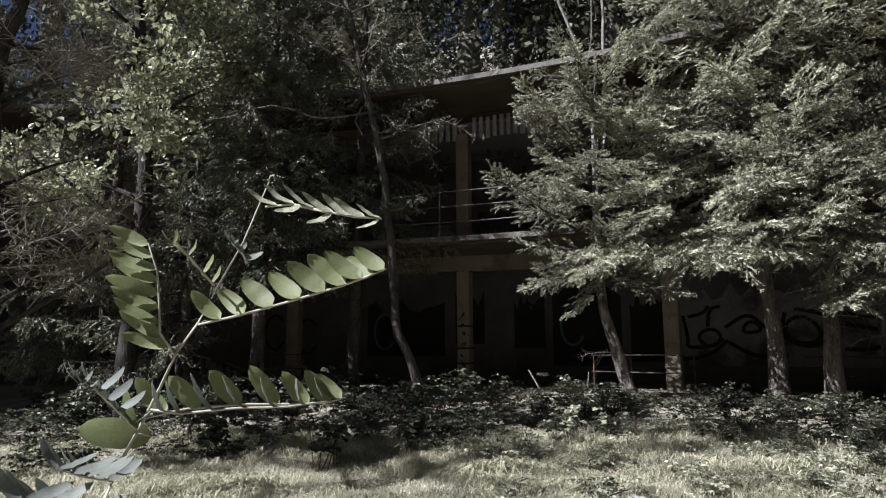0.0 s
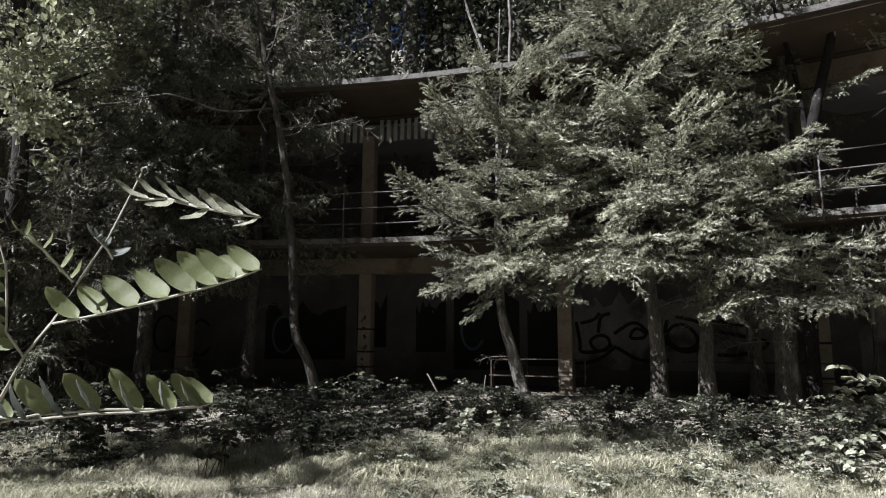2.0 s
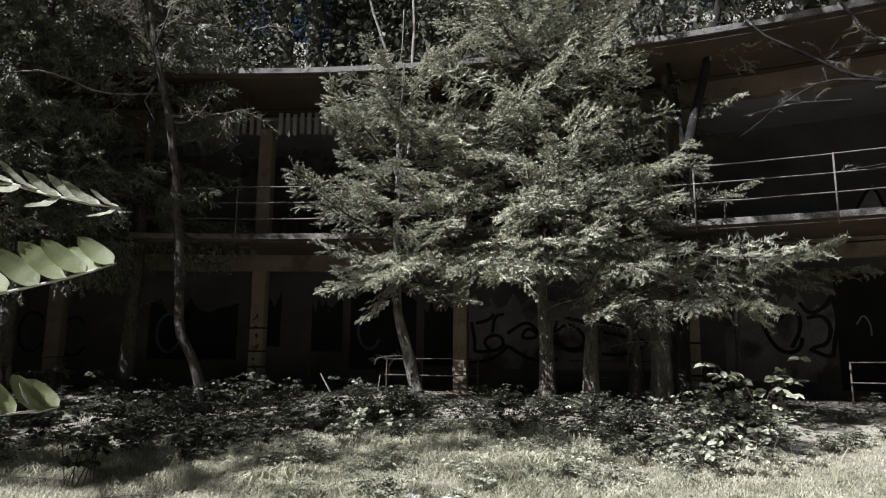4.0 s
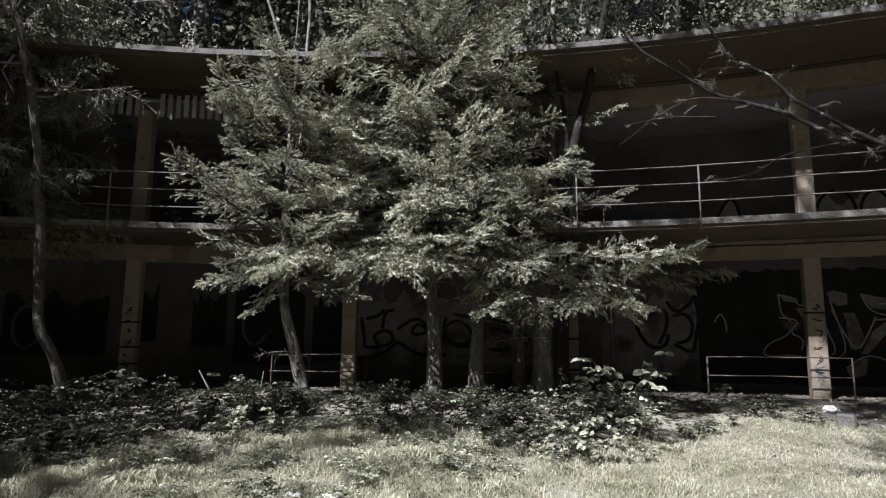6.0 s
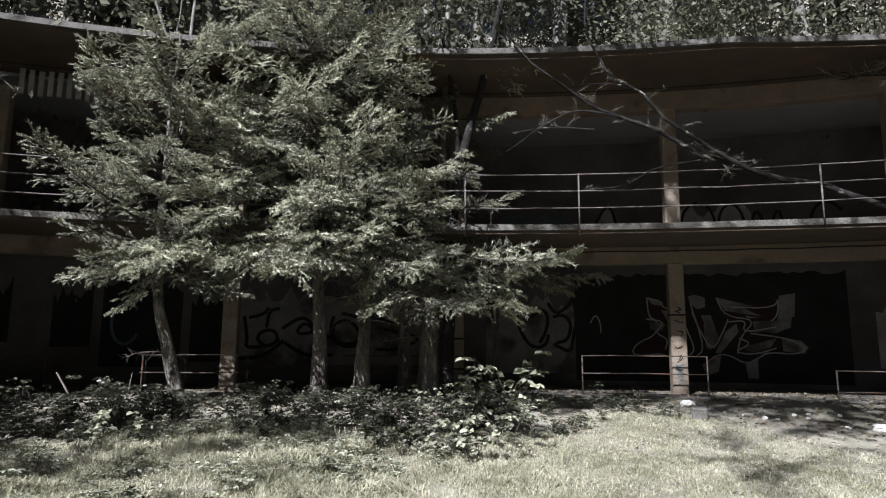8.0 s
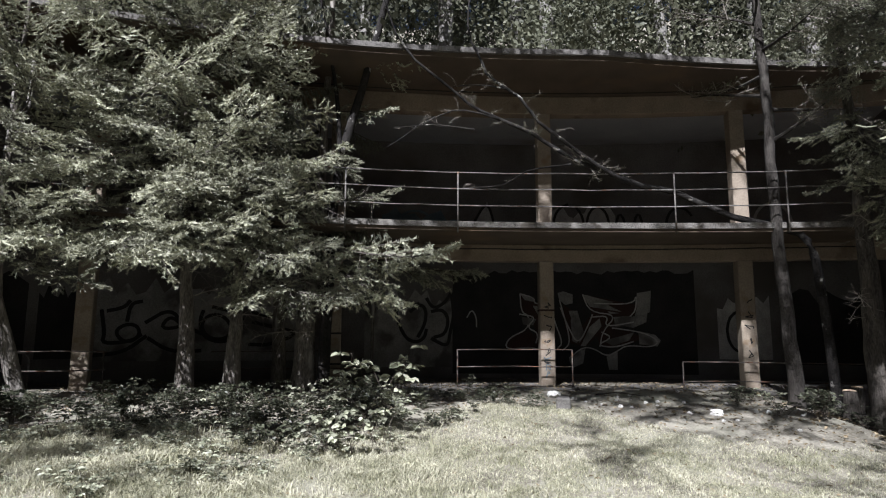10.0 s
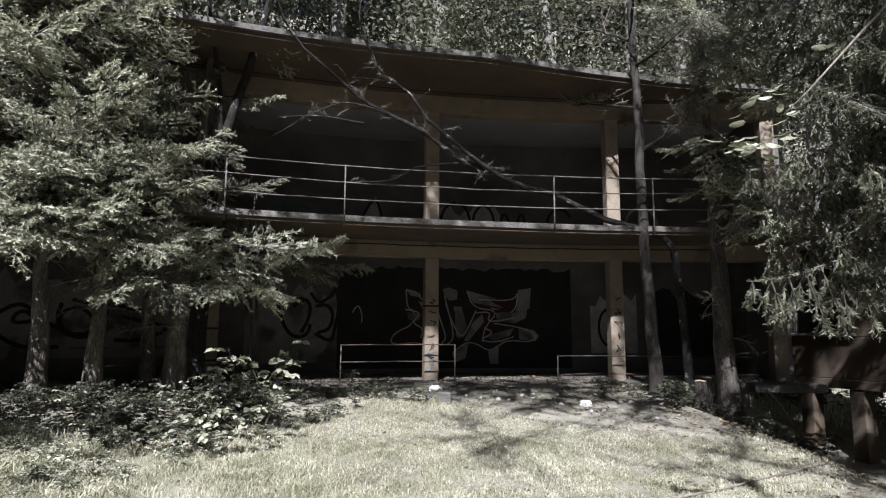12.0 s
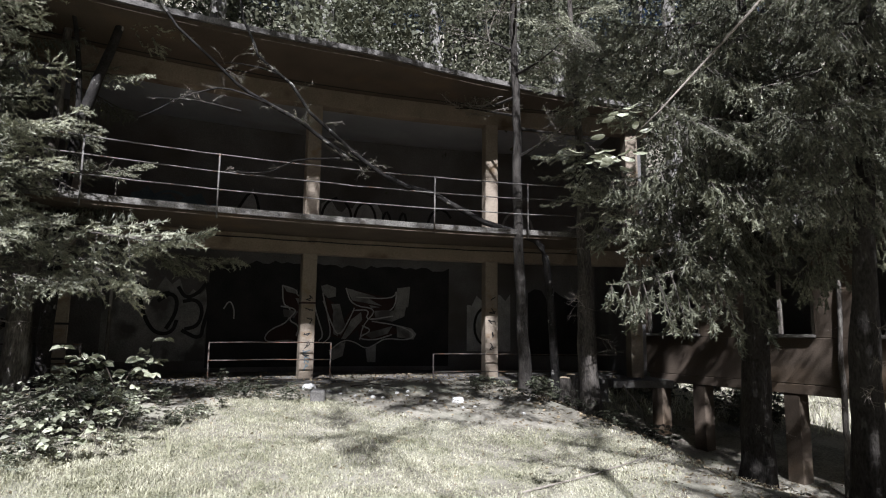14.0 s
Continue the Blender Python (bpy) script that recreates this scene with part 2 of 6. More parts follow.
def rod(name, pts, radius, material, parent=None, sides=8, label=""):
    v, f = [], []
    tube(v, f, pts, [radius] * len(pts) if isinstance(radius, (int, float)) else radius, sides)
    me = mesh_of(name, v, f, [material])
    for p in me.polygons:
        p.use_smooth = len(p.vertices) == 4
    ob = new(name, me)
    if parent:
        ob.parent = parent
    return tagged(ob, label)


# ---- ground ----
def make_ground():
    verts, faces = [(0, 0, ground_z(0, 0))], []
    radii = [0.8 * i for i in range(1, 45)] + [38, 42, 48, 56, 66, 80, 100, 130, 180, 260, 400, 700]
    n = 120
    for r in radii:
        for k in range(n):
            a = 2 * math.pi * k / n
            x, y = 3 + r * math.sin(a), 3 + r * math.cos(a)
            verts.append((x, y, ground_z(x, y)))
    verts[0] = (3, 3, ground_z(3, 3))
    for k in range(n):
        faces.append((0, 1 + (k + 1) % n, 1 + k))
    for i in range(len(radii) - 1):
        for k in range(n):
            a, b = 1 + i * n + k, 1 + i * n + (k + 1) % n
            faces.append((a, b, b + n, a + n))
    me = mesh_of("ground", verts, faces, [M_SOIL])
    for p in me.polygons:
        p.use_smooth = True
    return tagged(new("ground", me), "bare soil and trodden clearing in a wood", "ground", kind="structure")


make_ground()

# ---- the curved building ----
FLOOR, SLAB_LO, SLAB_HI, ROOF_LO, ROOF_HI = 0.56, 3.22, 3.35, 6.2, 6.34
A0, A1 = -14.0, 62.5
house = empty("abandoned_building", pol(30, 24, FLOOR), "derelict two-storey curved concrete pavilion with open galleries, covered in graffiti", "building")
HOME = Matrix.Translation(-house.location)


def house_part(name, bm, material, label="", parent=None):
    ob = part(name, bm, material, parent or house, label)
    if parent is None:
        ob.matrix_basis = HOME
    return ob


house_part("terrace_floor", sweep(bmesh.new(), rect(23.25, 26.3, 0.1, FLOOR), A0, A1, 78), M_CONCRETE, "cracked grey concrete terrace floor strewn with debris")
house_part("terrace_floor", sweep(bmesh.new(), rect(23.0, 26.3, FLOOR - 0.16, FLOOR - 0.01), A1 + 0.01, 65.6, 8), M_CONCRETE, "projecting end of the concrete terrace slab")
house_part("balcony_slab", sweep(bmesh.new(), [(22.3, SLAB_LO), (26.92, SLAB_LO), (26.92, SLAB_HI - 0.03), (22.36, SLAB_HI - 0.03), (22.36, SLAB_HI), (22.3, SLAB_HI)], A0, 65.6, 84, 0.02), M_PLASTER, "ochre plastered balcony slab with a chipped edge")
house_part("slab_edge", sweep(bmesh.new(), [(22.262, SLAB_HI - 0.075), (22.297, SLAB_HI - 0.075), (22.297, SLAB_HI + 0.004), (22.4, SLAB_HI + 0.004), (22.4, SLAB_HI + 0.022), (22.262, SLAB_HI + 0.022)], A0, 65.6, 84, 0.02), M_EDGE, "pale chipped concrete lip of the balcony")
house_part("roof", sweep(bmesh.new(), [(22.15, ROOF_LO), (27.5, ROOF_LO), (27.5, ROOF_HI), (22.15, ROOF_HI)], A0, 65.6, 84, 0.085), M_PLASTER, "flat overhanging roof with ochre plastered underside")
house_part("roof_edge", sweep(bmesh.new(), [(22.09, ROOF_LO + 0.075), (22.146, ROOF_LO + 0.075), (22.146, ROOF_HI + 0.004), (22.6, ROOF_HI + 0.004), (22.6, ROOF_HI + 0.03), (22.09, ROOF_HI + 0.03)], A0, 65.6, 84, 0.085), M_ROOFEDGE, "dented sheet metal flashing of the roof edge")
house_part("beam", sweep(bmesh.new(), rect(23.8, 24.06, 2.9, SLAB_LO - 0.002), A0, 65.6, 84), M_BEAM, "ochre edge beam on the columns")
house_part("beam", sweep(bmesh.new(), rect(23.8, 24.06, 5.84, ROOF_LO - 0.002), 22.7, 65.6, 60), M_BEAM, "ochre edge beam under the roof")
house_part("beam", sweep(bmesh.new(), rect(23.8, 24.06, 5.84, ROOF_LO - 0.002), A0, 14.0, 30), M_BEAM, "ochre edge beam under the roof")
house_part("soffit_joint", sweep(bmesh.new(), rect(23.6, 23.635, ROOF_LO - 0.012, ROOF_LO - 0.003, 0.002), 16.0, 65.0, 70), M_BLACK, "dark open joint in the roof soffit")
house_part("ceiling_panel", sweep(bmesh.new(), rect(24.07, 26.08, SLAB_LO - 0.06, SLAB_LO - 0.004), A0, 65.6, 84), M_CEILING, "grey plaster ceiling of the lower gallery")
house_part("ceiling_panel", sweep(bmesh.new(), rect(24.07, 26.68, ROOF_LO - 0.08, ROOF_LO - 0.004), A0, 65.6, 84), M_CEILING, "blue-grey plaster ceiling of the upper gallery")
wall_low = house_part("back_wall", sweep(bmesh.new(), rect(26.1, 26.3, FLOOR - 0.1, SLAB_LO - 0.004), A0, 65.5, 82), M_WALL, "stained grey rear wall sprayed with graffiti")
conduit = rod("conduit", [pol(27 + i * 0.9, 23.785, 3.13 + 0.006 * math.sin(i * 1.9)) for i in range(40)], 0.011, M_BLACK, house, 6, "dark cable along the beam")
conduit.matrix_basis = HOME
# the upper rear wall, with window openings through it
OPEN = [(2.5, 5.5), (18.0, 19.0), (19.75, 20.3)]
edges = [A0] + [a for pair in OPEN for a in pair] + [65.6]
for i in range(0, len(edges), 2):
    bm = sweep(bmesh.new(), rect(26.7, 26.9, SLAB_HI - 0.02, ROOF_LO - 0.004), edges[i], edges[i + 1], max(3, int(edges[i + 1] - edges[i])))
    wall_up = house_part("back_wall", bm, M_WALL, "stained grey upper wall with broken window openings and graffiti")
for a, b in OPEN:
    house_part("back_wall", sweep(bmesh.new(), rect(26.7, 26.9, SLAB_HI - 0.02, 3.75), a, b, 2), M_WALL, "grey parapet under a window opening")
    house_part("back_wall", sweep(bmesh.new(), rect(26.7, 26.9, 4.75, ROOF_LO - 0.004), a, b, 2), M_WALL, "grey lintel over a window opening")
house_part("end_wall", sweep(bmesh.new(), rect(24.1, 26.08, FLOOR, SLAB_LO - 0.07), 64.4, 65.4, 2), M_WALL, "grey end wall of the lower gallery")
house_part("end_wall", sweep(bmesh.new(), rect(24.1, 26.68, SLAB_HI, ROOF_LO - 0.09), 64.4, 65.4, 2), M_WALL, "grey end wall of the upper gallery")

COLUMNS = [-9.4, 0.1, 9.7, 18.95, 28.6, 38.5, 48.1, 57.0, 64.6]
for low, high, what in ((FLOOR - 0.05, 2.905, "ochre painted square concrete column with scribbled tags"), (SLAB_HI - 0.05, 5.845, "ochre painted upper column, lower half grey")):
    bm = block(bmesh.new(), Matrix(), 0.27, 0.3, low, high, 0.015)
    me = to_mesh("column", bm, M_COLUMN)
    for th in COLUMNS:
        ob = shared("column", me, house, HOME @ Matrix.Translation(pol(th, 23.93)) @ pose(0, 0, 0, 0, 0, -th), what)
# battens of the open bay under the roof
bm = block(bmesh.new(), Matrix(), 0.085, 0.05, 5.72, 6.19, 0.006)
batten = to_mesh("batten", bm, M_SPRAY)
for i in range(24):
    th = 14.2 + i * 0.36
    if abs(th - 18.95) > 0.35:
        shared("batten", batten, house, HOME @ Matrix.Translation(pol(th, 23.85)) @ pose(0, 0, random.uniform(-0.02, 0.02), 0, 0, -th), "pale vertical wooden batten")


# ---- railings ----
def railing(th0, th1, r, posts, heights, base, name, label):
    thing = empty(name, pol((th0 + th1) / 2, r, base), label, "railing")
    back = Matrix.Translation(-thing.location)
    for th in posts:
        ob = rod("post", [pol(th, r, base - 0.06), pol(th, r, heights[0] + 0.01)], 0.014, M_SHADERUST if "terrace" in name else M_METAL, thing)
        ob.matrix_basis = back
    n = max(2, int(abs(th1 - th0) / 1.2))
    for h in heights:
        pts = [pol(th0 + (th1 - th0) * i / n, r + random.uniform(-0.006, 0.006), h + random.uniform(-0.008, 0.008)) for i in range(n + 1)]
        ob = rod("rail", pts, 0.0105, M_SHADERUST if "terrace" in name else M_METAL, thing)
        ob.matrix_basis = back
    return thing


railing(-13.5, 36.5, 22.27, [-9.5, -4.7, 0.0, 4.7, 9.5, 14.2, 19.0, 23.8, 28.5, 33.3], (4.21, 3.93, 3.64), 3.24, "balcony_railing", "thin rusty steel balcony railing with three rails")
railing(37.0, 65.4, 22.27, [38.8, 43.6, 53.0, 57.6, 60.3, 64.9], (4.21, 3.93, 3.64), 3.24, "balcony_railing", "thin rusty steel balcony railing lit by sun")
railing(43.95, 49.1, 23.6, [43.95, 49.1], (1.23, 0.93, 0.58), 0.42, "terrace_railing", "low rusty pipe railing before a column")
railing(53.95, 63.3, 23.6, [53.95, 61.5], (1.02, 0.68), 0.42, "terrace_railing", "low rusty pipe railing by the terrace path")
railing(25.2, 29.6, 23.6, [25.3, 29.5], (1.2, 0.9), 0.42, "terrace_railing", "bent pipe railing between spruce trunks")
railing(33.5, 39.4, 23.6, [36.0, 39.3], (1.2, 0.9, 0.55), 0.42, "terrace_railing", "rusty pipe railing behind the spruces")
railing(-2.0, 11.0, 23.6, [-1.5, 4.5, 10.5], (1.2, 0.9), 0.42, "terrace_railing", "rusty pipe railing at the shaded end of the terrace")

# ---- the annex on pillars ----
AN = Vector((14.95, 0.1, 0))
ADIR = Vector((-0.66, -0.75, 0)).normalized()
ANGLE = math.degrees(math.atan2(ADIR.y, ADIR.x))
annex = empty("annex", AN, "ochre annex on concrete pillars with dark broken windows", "building")
AM = pose(0, 0, 0, 0, 0, ANGLE)      # x along the front, y towards the back


def annex_part(name, x0, x1, y0, y1, z0, z1, material, label="", bevel=0.012):
    bm = block(bmesh.new(), Matrix.Translation(((x0 + x1) / 2, (y0 + y1) / 2, 0)), x1 - x0, y1 - y0, z0, z1, bevel)
    ob = part(name, bm, material, annex, label)
    ob.matrix_basis = AM
    return ob


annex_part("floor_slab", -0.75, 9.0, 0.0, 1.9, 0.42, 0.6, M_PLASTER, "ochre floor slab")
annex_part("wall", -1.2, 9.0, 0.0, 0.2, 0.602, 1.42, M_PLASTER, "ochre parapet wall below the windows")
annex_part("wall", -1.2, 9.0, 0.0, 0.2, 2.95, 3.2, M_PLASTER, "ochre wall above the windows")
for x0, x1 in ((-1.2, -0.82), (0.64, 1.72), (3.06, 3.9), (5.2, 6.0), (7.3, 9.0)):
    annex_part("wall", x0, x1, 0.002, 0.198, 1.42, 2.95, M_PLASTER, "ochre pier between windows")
for x0, x1 in ((-0.8, 0.62), (1.74, 3.04), (3.92, 5.18), (6.02, 7.28)):
    annex_part("window_sill", x0 - 0.05, x1 + 0.05, -0.09, 0.19, 1.421, 1.48, M_CONCRETE, "pale concrete window sill")
    for xm in (x0, (x0 + x1) / 2 - 0.03, x1 - 0.06):
        annex_part("window_frame", xm, xm + 0.06, 0.06, 0.12, 1.482, 2.948, M_TWIG, "weathered wooden window frame", 0.004)
annex_part("wall", -1.2, 9.0, 1.7, 1.9, 0.602, 3.2, M_WALL, "dark rear wall")
annex_part("wall", -1.2, -1.0, 0.202, 1.698, 0.602, 3.2, M_WALL)
annex_part("wall", 8.8, 9.0, 0.202, 1.698, 0.602, 3.2, M_WALL)
annex_part("roof", -1.3, 9.2, -0.4, 2.1, 3.202, 3.36, M_CONCRETE, "flat concrete roof")
for x in (-0.72, 0.4, 2.4, 4.6, 6.8, 8.55):
    annex_part("pillar", x, x + 0.3, 0.02, 0.3, -1.9, 0.421, M_PLASTER, "slender ochre concrete pillar")
for x in (4.4, 8.0):
    annex_part("pillar", x, x + 0.3, 1.5, 1.8, -1.9, 0.421, M_PLASTER, "slender ochre concrete pillar")


# ---- foliage meshes ----
def unit(v):
    return v / np.maximum(1e-9, np.linalg.norm(v, axis=-1, keepdims=True))


def shoot_faces(A, B, rng, thick, needles, length, width, droop=0.0):
    """Spruce shoots from A to B: a thin core and a brush of needles. Returns corners, three for each triangle."""
    n = len(A)
    T = unit(B - A)
    L = np.linalg.norm(B - A, axis=1, keepdims=True)
    X = unit(np.cross(T, np.array([0.31, 0.17, 0.93])))
    Y = np.cross(T, X)
    ring = [A + (B - A) * 0.35 + (X * math.cos(w) + Y * math.sin(w)) * thick for w in (0.3, 2.4, 4.5)]
    core = [np.stack([p, ring[i], ring[(i + 1) % 3]], 1) for i in range(3) for p in (A, B)]
    k = rng.uniform(0.02, 1.0, (n, needles, 1))
    P = A[:, None] + (B - A)[:, None] * k
    out = rng.normal(size=(n, needles, 3))
    out[..., 2] += 0.15 - droop
    out -= (out * T[:, None]).sum(-1, keepdims=True) * T[:, None]
    d = unit(unit(out) * 0.95 + T[:, None] * rng.uniform(0.4, 1.0, (n, needles, 1)))
    side = unit(np.cross(d, rng.normal(size=d.shape))) * width * 0.5
    l = length * rng.uniform(0.7, 1.1, (n, needles, 1))
    tri = np.stack([P - side, P + side, P + d * l], 2)
    return np.concatenate([c.reshape(-1, 3) for c in core] + [tri.reshape(-1, 3)])


def spruce_branch(name, seed, L=1.6, needle=0.025, width=0.0092, per=13, hang=0.0, bare=0.16, sides=12, inner=0.066, shoot=0.085, material=None):
    """One limb along +x with herringbone side sprays of brush-like shoots. hang: how far the sprays droop."""
    rng = np.random.default_rng(seed)
    verts, faces = [], []
    axis = lambda u: np.array([u * L, 0.07 * L * math.sin(2.6 * u + seed), -0.2 * L * u * u + 0.15 * L * u ** 4])
    tube(verts, faces, [axis(u) for u in np.linspace(0, 1, 7)], [0.017 * (1 - 0.85 * u) for u in np.linspace(0, 1, 7)], 5)
    A, B = [], []
    for i, u in enumerate(np.linspace(bare, 1.0, sides)):
        t = unit((axis(min(1, u + 0.05)) - axis(u - 0.05))[None])[0]
        if u > 0.5:
            A.append(axis(u - 0.06))
            B.append(axis(u) + t * 0.03)
        for side in (-1, 1):
            w = rng.uniform(0.6, 1.05) * side
            d = t * math.cos(w) + np.array([-t[1], t[0], 0]) * math.sin(w)
            d = unit((d + np.array([0, 0, -0.12 - hang + rng.normal() * 0.3]))[None])[0]
            l = L * (0.055 + 0.33 * (1 - u) ** 0.75 * min(1, (u - bare) * 4 + 0.5)) * rng.uniform(0.65, 1.25)
            a, b = axis(u), axis(u) + d * l
            b[2] -= hang * l * 0.5
            tube(verts, faces, [a, b], [0.005, 0.002], 3, False)
            m = max(1, int(l / inner))
            for j in range(m):
                k = (j + 0.6) / (m + 0.3)
                for s2 in (-1, 1):
                    w2 = rng.uniform(0.55, 0.95) * s2
                    d2 = d * math.cos(w2) + np.array([-d[1], d[0], 0]) * math.sin(w2)
                    d2[2] += rng.normal() * 0.22 - 0.05 - hang * 1.7
                    d2 = unit(d2[None])[0]
                    l2 = shoot * rng.uniform(0.7, 1.25) * (1.15 - 0.45 * k)
                    A.append(a + (b - a) * k)
                    B.append(a + (b - a) * k + d2 * l2)
            A.append(b - d * shoot * 0.6)
            B.append(b + d * shoot * 0.5)
    tri = shoot_faces(np.array(A), np.array(B), rng, needle * 0.32, per, needle, width, hang * 0.3)
    nb, nf = len(verts), len(faces)
    verts = [tuple(v) for v in verts] + [tuple(v) for v in tri]
    faces = faces + [(nb + 3 * i, nb + 3 * i + 1, nb + 3 * i + 2) for i in range(len(tri) // 3)]
    return mesh_of(name, verts, faces, [M_BARK, material or M_NEEDLE], [0] * nf + [1] * (len(faces) - nf))


def leaf_corners(P, D, N, length, width, fold=0.25):
    """Folded pointed leaves at P along D with face normals near N: six corners each."""
    S = unit(np.cross(D, N))
    N = np.cross(S, D)
    l, w = length[:, None], width[:, None]
    return np.stack([P, P + D * l * 0.35 + S * w * 0.5 + N * w * fold, P + D * l * 0.72 + S * w * 0.4 + N * w * fold * 0.8, P + D * l - N * w * 0.12,
                     P + D * l * 0.72 - S * w * 0.4 + N * w * fold * 0.8, P + D * l * 0.35 - S * w * 0.5 + N * w * fold], 1).reshape(-1, 3)


def leaf_clump(name, seed, material, L=0.8, leaf=0.06, wide=0.6, gap=0.045, droop=0.1, bare=False):
    """A leafy branch along +x: a limb, side twigs and alternate leaves."""
    rng = np.random.default_rng(seed)
    verts, faces, P, D = [], [], [], []
    axis = lambda u: np.array([u * L, 0.1 * L * math.sin(3 * u + seed), 0.14 * L * math.sin(2 * u) - droop * L * u * u])
    tube(verts, faces, [axis(u) for u in np.linspace(0, 1, 5)], [0.011 * (1 - 0.8 * u) for u in np.linspace(0, 1, 5)], 4, False)
    for u in np.linspace(0.12, 1, 10):
        a = axis(u)
        for k in range(2):
            d = rng.normal(size=3) * np.array([0.6, 1, 0.75]) + np.array([0.7, 0, 0.1])
            d = d / np.linalg.norm(d)
            l = L * rng.uniform(0.18, 0.42) * (1.15 - 0.6 * u)
            b = a + d * l + np.array([0, 0, -droop * l])
            tube(verts, faces, [a, (a + b) / 2 + rng.normal(size=3) * 0.02 * L, b], [0.005, 0.003, 0.0015], 3, False)
            m = max(2, int(l / gap))
            for j in range(m):
                q = (j + 1) / m
                P.append(a + (b - a) * q)
                e = d * 0.5 + rng.normal(size=3) * 0.6
                e[2] -= 0.15 + droop
                D.append(e)
    nb, nf = len(verts), len(faces)
    verts = [tuple(v) for v in verts]
    if not bare:
        P, D = np.array(P), unit(np.array(D))
        n = len(P)
        N = unit(rng.normal(size=(n, 3)) * 0.55 + np.array([0, 0, 1]))
        l = leaf * rng.uniform(0.6, 1.25, n)
        pts = leaf_corners(P, D, N, l, l * wide)
        verts += [tuple(v) for v in pts]
        for i in range(n):
            k = nb + 6 * i
            faces += [(k, k + 1, k + 2, k + 3), (k, k + 3, k + 4, k + 5)]
    return mesh_of(name, verts, faces, [M_TWIG, material], [0] * nf + [1] * (len(faces) - nf))


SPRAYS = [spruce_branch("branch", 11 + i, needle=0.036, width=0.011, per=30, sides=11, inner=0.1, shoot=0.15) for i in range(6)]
HANGING = [spruce_branch("branch", 31 + i, hang=0.7, needle=0.032, width=0.0115, per=26, sides=13, inner=0.09, shoot=0.14, material=M_SHADENEEDLE) for i in range(5)]
MEDIUM = [spruce_branch("branch", 41 + i, hang=0.35, needle=0.048, width=0.018, per=14, sides=10, inner=0.13, shoot=0.17, material=M_SHADENEEDLE) for i in range(3)]
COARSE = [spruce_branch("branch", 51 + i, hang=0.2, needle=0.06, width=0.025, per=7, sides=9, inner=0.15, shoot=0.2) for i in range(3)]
CLUMPS = [leaf_clump("branch", 71 + i, M_LEAF) for i in range(4)]
SMALL = [leaf_clump("branch", 81 + i, M_LEAF, leaf=0.035, gap=0.05, wide=0.5) for i in range(3)]
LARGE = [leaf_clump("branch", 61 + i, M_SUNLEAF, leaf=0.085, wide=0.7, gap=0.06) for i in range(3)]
DEADWOOD = [leaf_clump("branch", 95 + i, M_TWIG, L=1.0, bare=True) for i in range(3)]


def aim(at, d, roll=0.0, s=1.0):
    """A pose whose x axis runs along d."""
    q = Vector(d).to_track_quat("X", "Z")
    return Matrix.LocRotScale(Vector(at), q @ Euler((roll, 0, 0)).to_quaternion(), (s, s, s))


def along(pts, u):
    """The point at the share u of a polyline, by height order of its points."""
    k = u * (len(pts) - 1)
    i = min(int(k), len(pts) - 2)
    return Vector(pts[i]).lerp(Vector(pts[i + 1]), k - i)


def at_height(pts, z):
    for a, b in zip(pts, pts[1:]):
        if a[2] <= z <= b[2]:
            return Vector(a).lerp(Vector(b), (z - a[2]) / max(1e-6, b[2] - a[2]))
    return Vector(pts[-1])


def trunk_mesh(name, pts, r0, r1, material, sides=12, flare=1.35):
    v, f = [], []
    fine = []
    n = max(8, int(sum((Vector(b) - Vector(a)).length for a, b in zip(pts, pts[1:])) / 0.28))
    for i in range(n + 1):
        p = Vector(along(pts, i / n))
        w = min(1.0, i / 4) * min(0.035, r0 * 0.42)
        fine.append(p + Vector((noise.noise((p.x + 9, p.y, p.z * 1.7)), noise.noise((p.x, p.y + 7, p.z * 1.7)), noise.noise((p.x * 1.7, p.y * 1.7, 3)))) * w)
    radii = []
    for i, p in enumerate(fine):
        u = i / n
        r = r0 + (r1 - r0) * u
        r *= 1 + (flare - 1) * math.exp(-u * n * 0.5)
        radii.append(r * (1 + 0.06 * noise.noise((p.x * 3, p.y * 3, p.z * 2.2))))
    tube(v, f, fine, radii, sides)
    for i, q in enumerate(v):
        k = noise.noise((q[0] * 9, q[1] * 9, q[2] * 3))
        v[i] = Vector(q) + Vector((k, noise.noise((q[1] * 9, q[0] * 9, q[2] * 3 + 5)), 0)) * min(0.014, r0 * 0.12)
    me = mesh_of(name, v, f, [material])
    for p in me.polygons:
        p.use_smooth = True
    return me


def trunk_of(thing, name, pts, r0, r1, material, sides=12, flare=1.35):
    back = Matrix.Translation(-thing.location)
    return shared(name, trunk_mesh(name, pts, r0, r1, material, sides, flare), thing, back)


